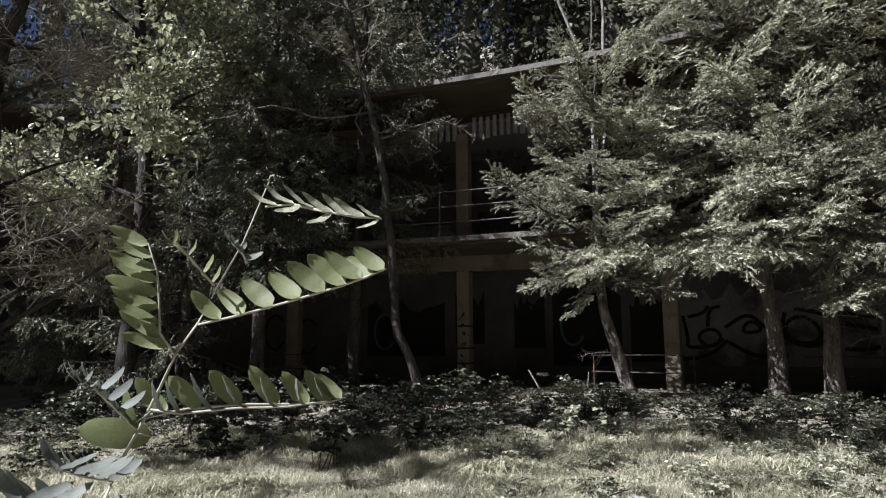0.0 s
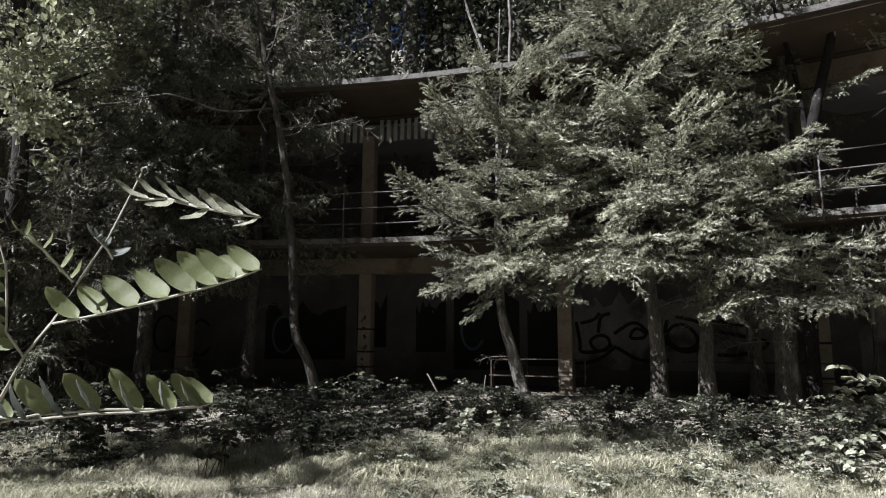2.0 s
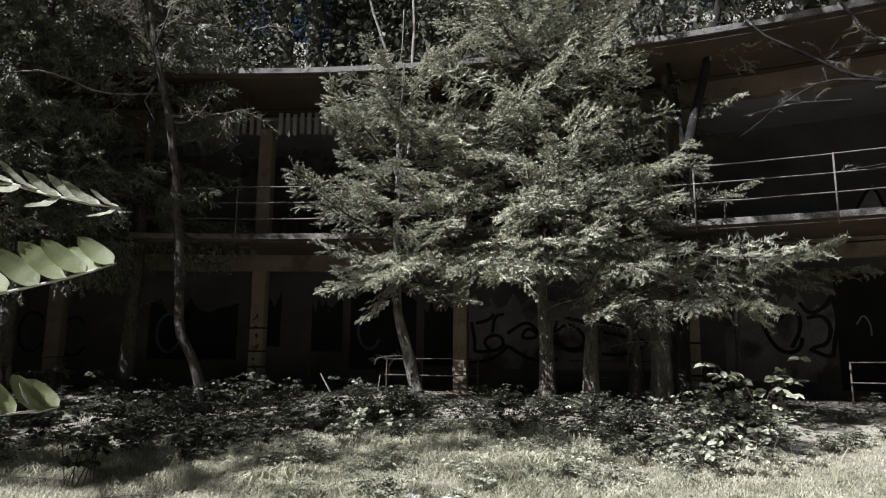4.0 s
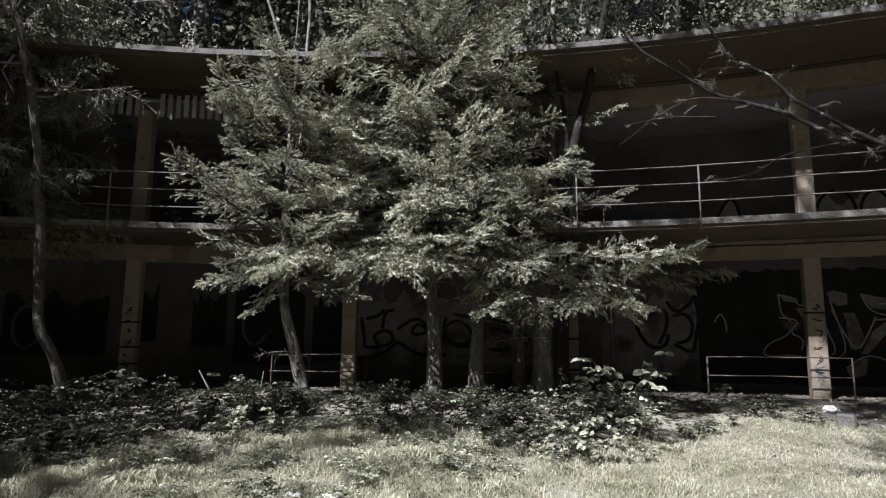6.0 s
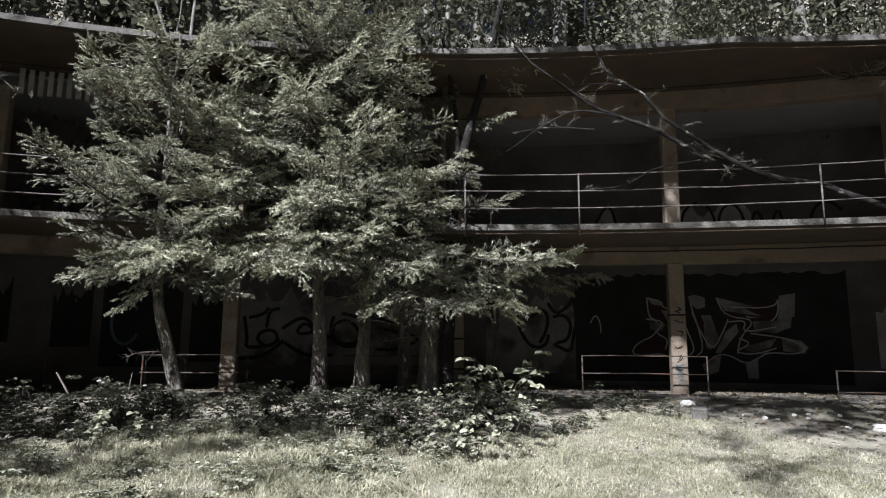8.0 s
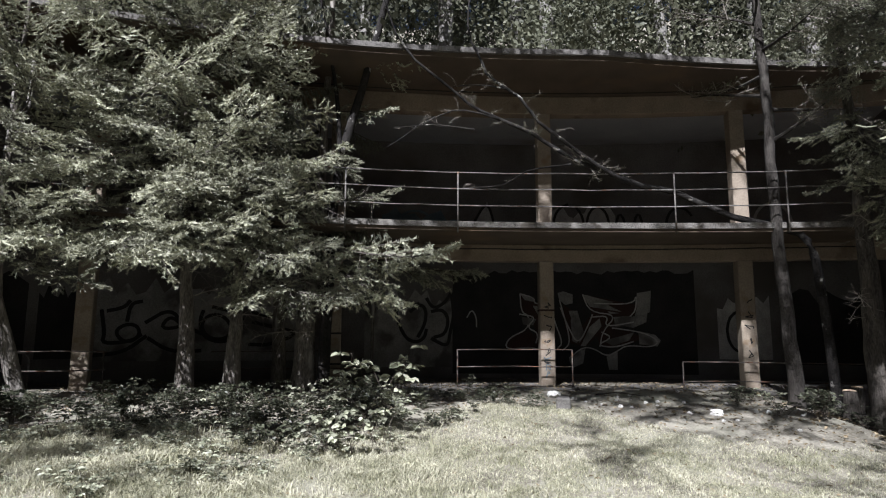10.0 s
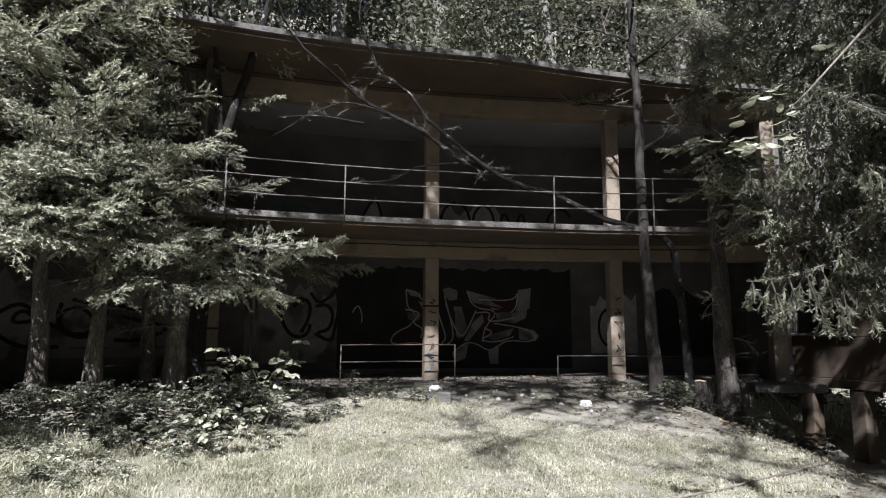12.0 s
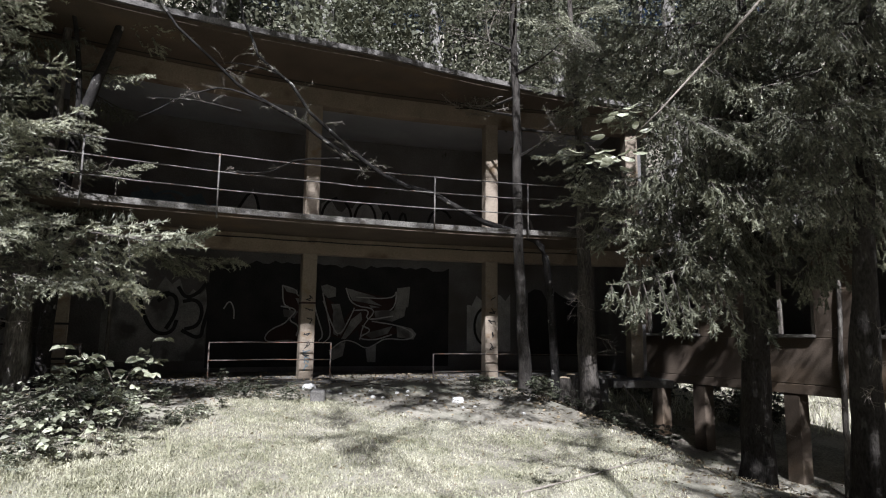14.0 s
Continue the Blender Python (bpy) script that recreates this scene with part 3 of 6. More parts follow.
def grow_spruce(name, pts, r0, top, low, reach_low, reach_top, count, seed, sprays, label, group="", toward=None, spread=math.pi, tilt=(-0.15, 0.25), r_top=0.02, dead=0, material=None, crowd=1.0, boughs=(), fans=None):
    """A conifer: a trunk along pts and limbs from height low to top; toward and spread limit the compass side of the limbs."""
    rng = random.Random(seed)
    pts = [Vector(p) for p in pts]
    base = pts[0].copy()
    base.z = ground_z(base.x, base.y)
    pts[0].z = base.z - 0.25
    if pts[-1].z < top:
        d = (pts[-1] - pts[-2]).normalized()
        pts.append(pts[-1] + d * ((top - pts[-1].z) / max(0.3, d.z)))
    tree = empty(name, base, label, "tree", group)
    trunk_of(tree, "trunk", pts, r0, r_top, material or M_BARK)
    back = Matrix.Translation(-base)
    for i in range(count):
        u = (i + rng.uniform(0, 0.8)) / count
        z = low + (top - low) * u ** crowd
        p = at_height(pts, z)
        a = (toward if toward is not None else 0) + rng.uniform(-spread, spread)
        L = (reach_low + (reach_top - reach_low) * u) * rng.uniform(0.7, 1.12)
        e = tilt[0] + (tilt[1] - tilt[0]) * u + rng.uniform(-0.22, 0.22)
        d = (math.cos(a) * math.cos(e), math.sin(a) * math.cos(e), math.sin(e))
        shared("branch", rng.choice(sprays), tree, back @ aim(p, d, rng.uniform(-0.7, 0.7), L / 1.6))
    for start, tip in boughs:
        d = Vector(tip) - Vector(start)
        shared("branch", rng.choice(fans or sprays), tree, back @ aim(start, d + Vector((0, 0, 0.07 * d.length)), rng.uniform(-0.3, 0.5), d.length / 1.6))
    for i in range(dead):
        z = rng.uniform(base.z + 0.8, low + 0.8)
        a, L = rng.uniform(-math.pi, math.pi), rng.uniform(0.4, 1.1)
        shared("dead_branch", rng.choice(DEADWOOD), tree, back @ aim(at_height(pts, z), (math.cos(a), math.sin(a), rng.uniform(-0.3, 0.2)), 0, L), "bare dry twigs")
    return tree


def grow_broadleaf(name, pts, r0, r1, low, limbs, reach_of, clumps, size, seed, label, group="", material=None, per=7, toward=None, spread=math.pi, rise=0.5):
    """A broad-leaved tree: a trunk, rising limbs and leafy branches on them."""
    rng = random.Random(seed)
    pts = [Vector(p) for p in pts]
    base = pts[0].copy()
    base.z = ground_z(base.x, base.y)
    pts[0].z = base.z - 0.25
    tree = empty(name, base, label, "tree", group)
    trunk_of(tree, "trunk", pts, r0, r1, material or M_PALEBARK, 10)
    back = Matrix.Translation(-base)
    top = pts[-1].z
    for i in range(limbs):
        u = (i + rng.random()) / limbs
        p = at_height(pts, low + (top - low) * u)
        a = (toward if toward is not None else 0) + rng.uniform(-spread, spread)
        L = reach_of * rng.uniform(0.6, 1.15) * (1 - 0.45 * u)
        d = Vector((math.cos(a), math.sin(a), rise + rng.uniform(-0.35, 0.35))).normalized()
        bend = Vector((rng.uniform(-0.25, 0.25), rng.uniform(-0.25, 0.25), rng.uniform(-0.1, 0.25)))
        line = [p + d * L * k + bend * L * k * k for k in (0, 0.25, 0.5, 0.75, 1)]
        v, f = [], []
        rr = r0 * (0.34 - 0.16 * u)
        tube(v, f, line, [rr * (1 - 0.85 * k) for k in (0, 0.25, 0.5, 0.75, 1)], 6)
        shared("limb", mesh_of("limb", v, f, [material or M_PALEBARK]), tree, back)
        for j in range(per):
            k = 0.28 + 0.72 * (j + rng.random()) / per
            q = line[0].lerp(line[-1], k) + bend * L * (k * k - k)
            e = d + Vector((rng.gauss(0, 0.8), rng.gauss(0, 0.8), rng.gauss(0, 0.6)))
            shared("branch", rng.choice(clumps), tree, back @ aim(q, e, rng.uniform(-3, 3), size * rng.uniform(0.75, 1.25)))
    return tree


def dress(tree, line, sprays, count, size, seed, name="twig", lift=0.2, label=""):
    """Hang small side twigs along a limb."""
    rng = random.Random(seed)
    back = Matrix.Translation(-tree.location)
    for i in range(count):
        d = (rng.gauss(0, 1), rng.gauss(0, 1), rng.gauss(0, 0.6) + lift)
        shared(name, rng.choice(sprays), tree, back @ aim(along(line, rng.uniform(0.05, 1)), d, rng.uniform(-3, 3), size * rng.uniform(0.5, 1.2)), label)


# ---- graffiti, painted a hair proud of the walls ----
def on_wall(th, z, r=26.095):
    return pol(th, r, z)


def spray(points, parent, material, name="graffiti", r=26.094, label=""):
    """A flat painted patch on the curved wall; points are (degrees, height), closed."""
    bm = bmesh.new()
    vs = [bm.verts.new(on_wall(th, z, r)) for th, z in points]
    face = bm.faces.new(vs)
    bmesh.ops.triangulate(bm, faces=[face])
    ob = part(name, bm, material, parent, label)
    return ob


def stroke(points, width, parent, material, r=26.092, label="", closed=False):
    """A painted line of even width along points on the curved wall, smoothed at the bends."""
    pts = [Vector((th * 0.4555, z)) for th, z in points]
    for _ in range(2):
        out = [] if closed else [pts[0]]
        for a, b in zip(pts, pts[1:] + ([pts[0]] if closed else [])):
            out += [a.lerp(b, 0.25), a.lerp(b, 0.75)]
        pts = out + ([] if closed else [pts[-1]])
    bm = bmesh.new()
    n = len(pts)
    rows = []
    for i, p in enumerate(pts):
        a, b = (pts[i - 1], pts[(i + 1) % n]) if closed else (pts[max(0, i - 1)], pts[min(n - 1, i + 1)])
        t = b - a
        t = t.normalized() if t.length > 1e-6 else Vector((1, 0))
        s = Vector((-t.y, t.x)) * width * 0.5
        rows.append([bm.verts.new(on_wall((p + k * s).x / 0.4555, (p + k * s).y, r)) for k in (-1, 1)])
    for i in range(n if closed else n - 1):
        a, b = rows[i], rows[(i + 1) % n]
        bm.faces.new((a[0], a[1], b[1], b[0]))
    return part("graffiti", bm, material, parent, label)


def curl(cx, cz, rx, rz, a0, a1, n=9):
    return [(cx + rx * math.cos(radians(a0 + (a1 - a0) * i / n)), cz + rz * math.sin(radians(a0 + (a1 - a0) * i / n))) for i in range(n + 1)]


def band(parent, z0, z1, a0, a1, material, r, label, wob=0.06, n=40, seed=1):
    """A painted field with an uneven upper edge, bent with the wall."""
    rng = random.Random(seed)
    bm = bmesh.new()
    rows = [[bm.verts.new(on_wall(a0 + (a1 - a0) * i / n, z, r)) for z in (z0, z1 + rng.uniform(-wob, wob))] for i in range(n + 1)]
    for a, b in zip(rows, rows[1:]):
        bm.faces.new((a[0], a[1], b[1], b[0]))
    return part("graffiti", bm, material, parent, label)


# the black field with the large pale and red piece
band(wall_low, 0.66, 2.93, 44.3, 56.2, M_BLACK, 26.097, "broad black sprayed field", 0.05, 40, 3)
RED_FILLS = [
    [(47.66, 2.44), (48.38, 2.33), (48.35, 2.22), (48.92, 2.2), (49.2, 1.84), (48.79, 1.25), (48.13, 1.25), (48.43, 1.64), (48.09, 1.96), (47.72, 2.01)],
    [(48.08, 1.64), (47.06, 1.43), (46.86, 1.18), (48.13, 1.24), (48.42, 1.45)],
    [(49.81, 2.2), (50.35, 2.03), (50.51, 1.58), (51.01, 1.9), (51.59, 1.97), (51.86, 1.65), (50.84, 1.26), (50.13, 1.33), (49.86, 1.71)],
    [(50.89, 2.42), (51.31, 2.23), (53.32, 2.2), (53.48, 2.46), (53.31, 1.97), (52.44, 1.89), (52.15, 1.71), (52.86, 1.65), (53.7, 1.45), (52.84, 1.3), (51.55, 1.26), (51.86, 1.58), (52.45, 1.99), (51.16, 2.03)]]
GREY_EDGES = [
    [(47.66, 2.44), (48.38, 2.35), (48.35, 2.26), (47.89, 2.3)],
    [(49.53, 2.46), (49.82, 2.5), (50.28, 2.43), (50.28, 2.23), (49.9, 2.19), (49.62, 2.3)],
    [(50.77, 2.43), (51.43, 2.37), (51.46, 2.21), (52.89, 2.19), (52.88, 2.02), (52.08, 1.99), (51.8, 2.18), (51.11, 2.15)],
    [(53.43, 2.46), (54.12, 2.51), (54.03, 2.03), (53.28, 1.92), (53.4, 2.12)],
    [(52.87, 1.89), (53.91, 2.02), (53.84, 1.81), (53.21, 1.68), (52.52, 1.74)],
    [(53.43, 1.61), (54.22, 1.53), (54.49, 1.4), (54.32, 1.27), (53.47, 1.32)]]
GREY_EDGES += [
    [(50.15, 1.84), (50.38, 2.03), (50.63, 1.65), (50.44, 1.33), (50.22, 1.38)],
    [(50.03, 0.97), (50.5, 1.17), (50.84, 1.2), (50.71, 0.89), (50.2, 0.79)],
    [(51.86, 1.04), (52.4, 1.16), (52.38, 0.75), (51.96, 0.75)],
    [(51.09, 1.71), (51.58, 1.89), (51.66, 1.71), (50.84, 1.27), (50.61, 1.27)],
    [(48.29, 2.17), (48.81, 2.15), (48.92, 1.99), (48.57, 1.94)]]
OUTLINES = [
    [(47.66, 2.44), (48.38, 2.35), (48.35, 2.22), (48.92, 2.2)],
    [(47.66, 2.44), (47.72, 2.01), (48.09, 1.96), (48.05, 1.64), (47.06, 1.45), (46.86, 1.18), (48.22, 1.25), (48.56, 1.17), (48.9, 1.25)],
    [(49.62, 2.3), (49.89, 1.84), (50.13, 1.33), (49.7, 1.17)],
    [(50.77, 2.43), (51.1, 2.03), (52.45, 1.97), (51.71, 1.61), (51.55, 1.26)]]
OUTLINES += [
    [(51.31, 2.23), (53.24, 2.2), (53.43, 2.46), (53.31, 1.94), (52.3, 1.86)],
    [(52.15, 1.68), (53.71, 1.58), (54.44, 1.38), (54.03, 1.25), (52.84, 1.3), (52.41, 1.17), (51.86, 1.04), (51.27, 1.22), (50.7, 1.25), (50.03, 1.0)],
    [(45.0, 1.89), (45.25, 2.09), (45.48, 1.9), (45.48, 1.68)]]
for i, shape in enumerate(RED_FILLS):
    spray(shape, wall_low, M_RED, r=26.0945 - 0.0004 * i, label="dark red letter fill")
for i, shape in enumerate(GREY_EDGES):
    spray(shape, wall_low, M_FADED, r=26.092 - 0.0004 * i, label="pale grey shading of angular letters")
for i, shape in enumerate(OUTLINES):
    stroke(shape, 0.028, wall_low, M_SPRAY, 26.086 - 0.0006 * i, "thin pale outline of angular letters")
INNER_LINES = [
    [(49.66, 2.13), (50.02, 1.69), (50.49, 1.28), (51.09, 1.81), (51.23, 1.98)],
    [(51.22, 1.92), (52.03, 1.95), (51.77, 1.69), (53.25, 1.81)],
    [(51.64, 1.58), (52.19, 1.47), (51.37, 1.29), (52.27, 1.24), (53.19, 1.38)],
    [(47.61, 1.98), (48.47, 1.92), (47.95, 1.68), (48.55, 1.56), (48.41, 1.33)],
    [(49.16, 2.18), (49.36, 1.8), (49.74, 1.34), (49.48, 1.22)]]
INNER_EDGES = [
    [(50.06, 2.06), (50.49, 2.06), (50.82, 1.52), (50.56, 1.34)],
    [(52.26, 1.92), (53.05, 1.95), (52.98, 1.75), (52.34, 1.69)],
    [(47.72, 1.92), (48.46, 1.87), (48.28, 1.73), (47.78, 1.75)],
    [(51.73, 1.39), (52.53, 1.47), (53.22, 1.58), (52.97, 1.4), (52.17, 1.28)]]
for i, shape in enumerate(INNER_EDGES):
    spray(shape, wall_low, M_FADED, r=26.081 - 0.0004 * i, label="pale grey shading of angular letters")
for i, shape in enumerate(INNER_LINES):
    stroke(shape, 0.03, wall_low, M_SPRAY, 26.079 - 0.0005 * i, "thin pale outline of angular letters")
# outlined letters between the spruces
BUBBLE = [[(28.4, 1.98), (28.59, 1.49), (28.5, 1.3), (29.61, 1.34), (30.08, 1.49)],
    [(28.61, 1.95), (29.28, 2.02), (29.53, 2.17)],
    [(29.44, 1.74), (29.54, 2.11), (30.02, 2.16)],
    [(30.17, 1.72), (31.17, 2.03), (31.79, 1.69), (32.57, 1.5)],
    [(30.27, 1.46), (29.37, 1.12), (28.18, 1.07)],
    [(30.3, 1.42), (31.29, 1.13), (32.59, 1.16)],
    [(32.59, 2.0), (32.44, 1.75), (32.63, 1.44), (33.46, 1.31), (34.27, 1.51)],
    [(32.95, 2.07), (33.91, 1.98), (34.36, 1.79)],
    [(34.75, 1.76), (35.86, 1.65), (36.96, 1.53), (35.59, 1.27), (34.63, 1.29)],
    [(34.74, 1.99), (35.44, 1.83), (36.4, 2.02)]]
RINGS = [[(30.0, 1.52), (29.85, 1.66), (29.5, 1.7), (29.1, 1.61), (29.04, 1.49), (29.34, 1.34), (29.8, 1.36)],
    [(31.18, 1.89), (30.77, 1.59), (31.8, 1.65)],
    [(32.51, 1.63), (32.68, 1.85), (33.15, 1.93), (33.65, 1.82), (33.94, 1.54), (33.53, 1.39), (32.9, 1.41)]]
LOOPS = [
    [(41.34, 2.38), (41.57, 2.2), (41.47, 1.95), (41.93, 1.45), (42.48, 1.33), (42.91, 1.43), (43.01, 1.64)],
    [(42.18, 2.01), (42.66, 2.2), (42.99, 2.08), (42.95, 1.76), (42.58, 1.45)],
    [(42.99, 2.33), (43.33, 2.08), (43.88, 2.21), (44.21, 2.44)],
    [(44.21, 2.44), (44.38, 1.96), (44.17, 1.58), (44.07, 1.23), (43.24, 1.43)],
    [(41.51, 2.32), (42.06, 2.14), (42.66, 2.2)],
    [(43.22, 2.02), (43.77, 2.08), (44.11, 1.88), (43.95, 1.52), (43.35, 1.45)]]
for i, shape in enumerate(BUBBLE + LOOPS):
    stroke(shape, 0.075, wall_low, M_BLACK, 26.0925 - 0.0005 * i, "black outline of bubble letters")
for i, shape in enumerate(RINGS):
    stroke(shape, 0.07, wall_low, M_BLACK, 26.085 - 0.0005 * i, "black outline of bubble letters", True)
band(wall_low, 0.95, 2.45, 28.2, 37.4, M_FADED, 26.098, "dull grey ground of the bubble letters", 0.2, 24, 8)
band(wall_low, 0.8, 2.3, 40.0, 44.25, M_FADED, 26.098, "faded grey ground of the looping letters", 0.25, 14, 5)
# dark blotted pieces on the shaded side
for a0, a1, z0, z1, m in ((12.0, 16.4, 1.1, 2.3, M_BLACK), (17.0, 18.6, 1.4, 2.5, M_BLACK), (20.2, 21.8, 1.3, 2.4, M_BLACK), (22.2, 25.6, 0.9, 2.55, M_BLACK), (26.0, 27.6, 1.0, 2.3, M_BLACK), (57.2, 59.6, 1.0, 2.2, M_SPRAY), (60.6, 64.0, 0.9, 2.4, M_BLACK)):
    band(wall_low, z0, z1, a0, a1, m, 26.098, "blotted sprayed patch", 0.22, 9, int(a0 * 7))
for c, z in ((13.0, 1.7), (14.6, 1.75), (20.9, 1.9), (23.2, 1.8), (24.6, 1.6), (58.2, 1.6), (61.4, 1.6), (62.8, 1.7), (8.5, 1.6), (6.6, 1.7)):
    stroke(curl(c, z, 0.6, 0.45, 40, 330), 0.06, wall_low, M_TEAL if c < 40 and int(c) % 2 else M_BLACK, 26.091, "looping sprayed letter")
# upper gallery
for shape, m in (([(44.8, 3.5), (45.4, 4.1), (46.2, 4.75), (46.6, 4.1), (46.5, 3.6)], M_BLACK), ([(45.5, 3.9), (46.4, 3.9)], M_BLACK), (curl(50.4, 4.15, 0.8, 0.5, 90, 420), M_BLACK), (curl(51.9, 4.1, 0.6, 0.5, 0, 340), M_BLACK), ([(52.6, 3.6), (53.0, 4.6), (53.5, 3.8), (54.0, 4.6), (54.3, 3.6)], M_BLACK), (curl(56.0, 4.1, 0.7, 0.45, 30, 330), M_BLACK), (curl(60.4, 4.1, 0.9, 0.5, 0, 350), M_SPRAY), (curl(42.5, 4.0, 1.0, 0.45, 200, 20), M_TEAL)):
    stroke(shape, 0.06, wall_up, m, 26.692, "looping sprayed letters")
band(wall_up, 3.5, 4.35, 40.8, 44.8, M_TEAL, 26.698, "blue-grey sprayed field", 0.2, 12, 11)
spray([(44.9, 3.5), (45.5, 4.1), (46.2, 4.7), (46.6, 4.1), (46.5, 3.5), (46.0, 3.5), (45.9, 3.8), (45.5, 3.8), (45.4, 3.5)], wall_up, M_SPRAY, r=26.696, label="pale letter with black outline")
band(wall_up, 3.5, 4.5, 49.6, 52.8, M_SPRAY, 26.698, "pale sprayed letters", 0.2, 12, 12)
for th, z0, n in ((48.6, 3.62, 6), (53.2, 3.6, 4)):
    for i in range(n):
        stroke([(th + i * 0.17, z0), (th + 0.03 + i * 0.17, z0 + 0.28)], 0.03, wall_up, M_BLACK, 26.69, "short bars of unreadable writing")
# tags on column fronts
def column_marks(th, z0, z1, n, material, seed):
    rng = random.Random(seed)
    for i in range(n):
        z = z0 + (z1 - z0) * i / n
        bm = bmesh.new()
        w = rng.uniform(0.04, 0.1)
        pts = [(rng.uniform(-w, w), z + rng.uniform(0, 0.14)) for _ in range(5)]
        base = pol(th, 23.93)
        rows = []
        for k in range(len(pts) - 1):
            a, b = Vector(pts[k]), Vector(pts[k + 1])
            s = (b - a).normalized()
            s = Vector((-s.y, s.x)) * 0.009
            quad = [a - s, a + s, b + s, b - s]
            bm.faces.new([bm.verts.new((q.x, -0.1535 - 0.0004 * k, q.y)) for q in quad])
        bmesh.ops.transform(bm, matrix=HOME @ Matrix.Translation(base) @ pose(0, 0, 0, 0, 0, -th), verts=bm.verts)
        part("painted_tag", bm, material, house, "scrawled dark tag on a column")


column_marks(18.95, 0.75, 2.1, 7, M_BLACK, 1)
column_marks(48.1, 0.9, 2.2, 6, M_BLACK, 2)
column_marks(48.1, 0.7, 1.1, 3, M_TEAL, 4)
column_marks(57.0, 1.1, 2.3, 5, M_BLACK, 3)
for th, zs in ((18.95, (1.0, 1.3, 1.75)), (48.1, (1.95,)), (38.5, (0.95, 1.5))):
    for z in zs:
        bm = block(bmesh.new(), Matrix(), 0.274, 0.304, z, z + 0.035, 0)
        ob = part("painted_tag", bm, M_RED if th == 48.1 else M_BLACK, house, "painted band round a column")
        ob.matrix_basis = HOME @ Matrix.Translation(pol(th, 23.93)) @ pose(0, 0, 0, 0, 0, -th)


# ---- the locust shoot beside the camera ----
def leaflet_mesh(seed, W=0.43):
    """An oval leaflet along +x, slightly cupped, with a midrib."""
    rng = random.Random(seed)
    L, n = 1.0, 9
    verts, faces = [], []
    for i in range(n + 1):
        u = i / n
        w = W * 0.5 * math.sqrt(max(0.0, 1 - (2 * u - 1) ** 2)) * (1.12 - 0.2 * u) + 0.004
        bend = -0.07 * math.sin(math.pi * u) * rng.uniform(0.8, 1.2) + 0.05 * u * u
        for s in (-1, -0.5, 0, 0.5, 1):
            verts.append((u * L, s * w, bend + 0.10 * W * s * s + 0.015 * math.sin(9 * u + seed) * s * s + (0.012 if s == 0 else 0)))
    for i in range(n):
        for k in range(4):
            a = i * 5 + k
            faces.append((a, a + 1, a + 6, a + 5))
    me = mesh_of("leaflet", verts, faces, [M_LOCUST])
    for p in me.polygons:
        p.use_smooth = True
    return me


LEAFLETS = [leaflet_mesh(s, 0.39) for s in (1, 2, 3)]
NARROW = [leaflet_mesh(s, 0.27) for s in (4, 5, 6)]
PALE = [leaflet_mesh(s, 0.32) for s in (7, 8)]
GREY = [leaflet_mesh(s, 0.3) for s in (9, 10)]
for me in GREY:
    me.materials[0] = M_UNDERSIDE
for me in PALE:
    me.materials[0] = M_SUNBROAD
STEM = [(-0.459, 2.026, 1.878), (-0.51, 1.99, 1.706), (-0.558, 1.963, 1.594), (-0.596, 1.938, 1.497), (-0.641, 1.93, 1.425), (-0.676, 1.937, 1.348), (-0.723, 1.96, 1.266), (-0.765, 1.962, 1.182), (-0.806, 1.963, 1.081), (-0.885, 1.966, 0.955), (-1.08, 1.98, 0.5), (-1.25, 2.0, -0.1)]
shoot = empty("locust_sapling", (-1.25, 2.0, ground_z(-1.25, 2.0)), "slim green locust shoot with rows of oval leaflets", "sapling")
SB = Matrix.Translation(-shoot.location)
stem = rod("stem", STEM[::-1], [0.007, 0.0062, 0.0054, 0.0048, 0.0043, 0.004, 0.0036, 0.0032, 0.0029, 0.0026, 0.0023, 0.002], M_STEM, shoot)
stem.matrix_basis = SB
hook = rod("stem_tip", [(-0.459, 2.026, 1.877), (-0.455, 2.02, 1.892), (-0.444, 2.015, 1.894), (-0.44, 2.015, 1.88), (-0.448, 2.015, 1.872)], 0.0022, M_STEM, shoot, 6, "curled tip of the shoot")
hook.matrix_basis = SB


def locust_leaf(line, pairs, size, up, seed, fold=0.25, both=True, lean=-0.35, shapes=LEAFLETS, label="feathered leaf of oval leaflets"):
    """A midrib along line with pairs of leaflets; up: the way that the leaflets of one row point."""
    rng = random.Random(seed)
    line = [Vector(p) for p in line]
    leaf = rod("leaf", line, [0.0028] * (len(line) - 1) + [0.0012], M_STEM, shoot, 6, label)
    leaf.matrix_basis = SB
    up = Vector(up).normalized()
    for i in range(pairs):
        u = 0.1 + 0.88 * i / max(1, pairs - 1)
        p = along(line, u)
        t = (along(line, min(1, u + 0.04)) - along(line, max(0, u - 0.04))).normalized()
        s = size * (0.72 + 0.28 * math.sin(math.pi * min(1, 0.2 + 0.75 * u))) * rng.uniform(0.92, 1.06)
        for k in ((1, -1) if both else (1,)):
            side = up if k == 1 else (up * -0.2 + t.cross(up) * -1.0)
            d = (side + t * lean + Vector((rng.gauss(0, 0.07), rng.gauss(0, 0.07), rng.gauss(0, 0.07)))).normalized()
            n = Vector((0.25 - p.x, 0.2 - p.y, 1.55 - p.z)).normalized()
            w = n.cross(d).normalized()
            face = Matrix((d, w, d.cross(w))).transposed().to_quaternion() @ Euler((fold * k + rng.gauss(0, 0.22), rng.gauss(0, 0.1), 0)).to_quaternion()
            shared("leaflet", rng.choice(shapes), leaf, Matrix.LocRotScale(p, face, (s, s, s)))
    return leaf


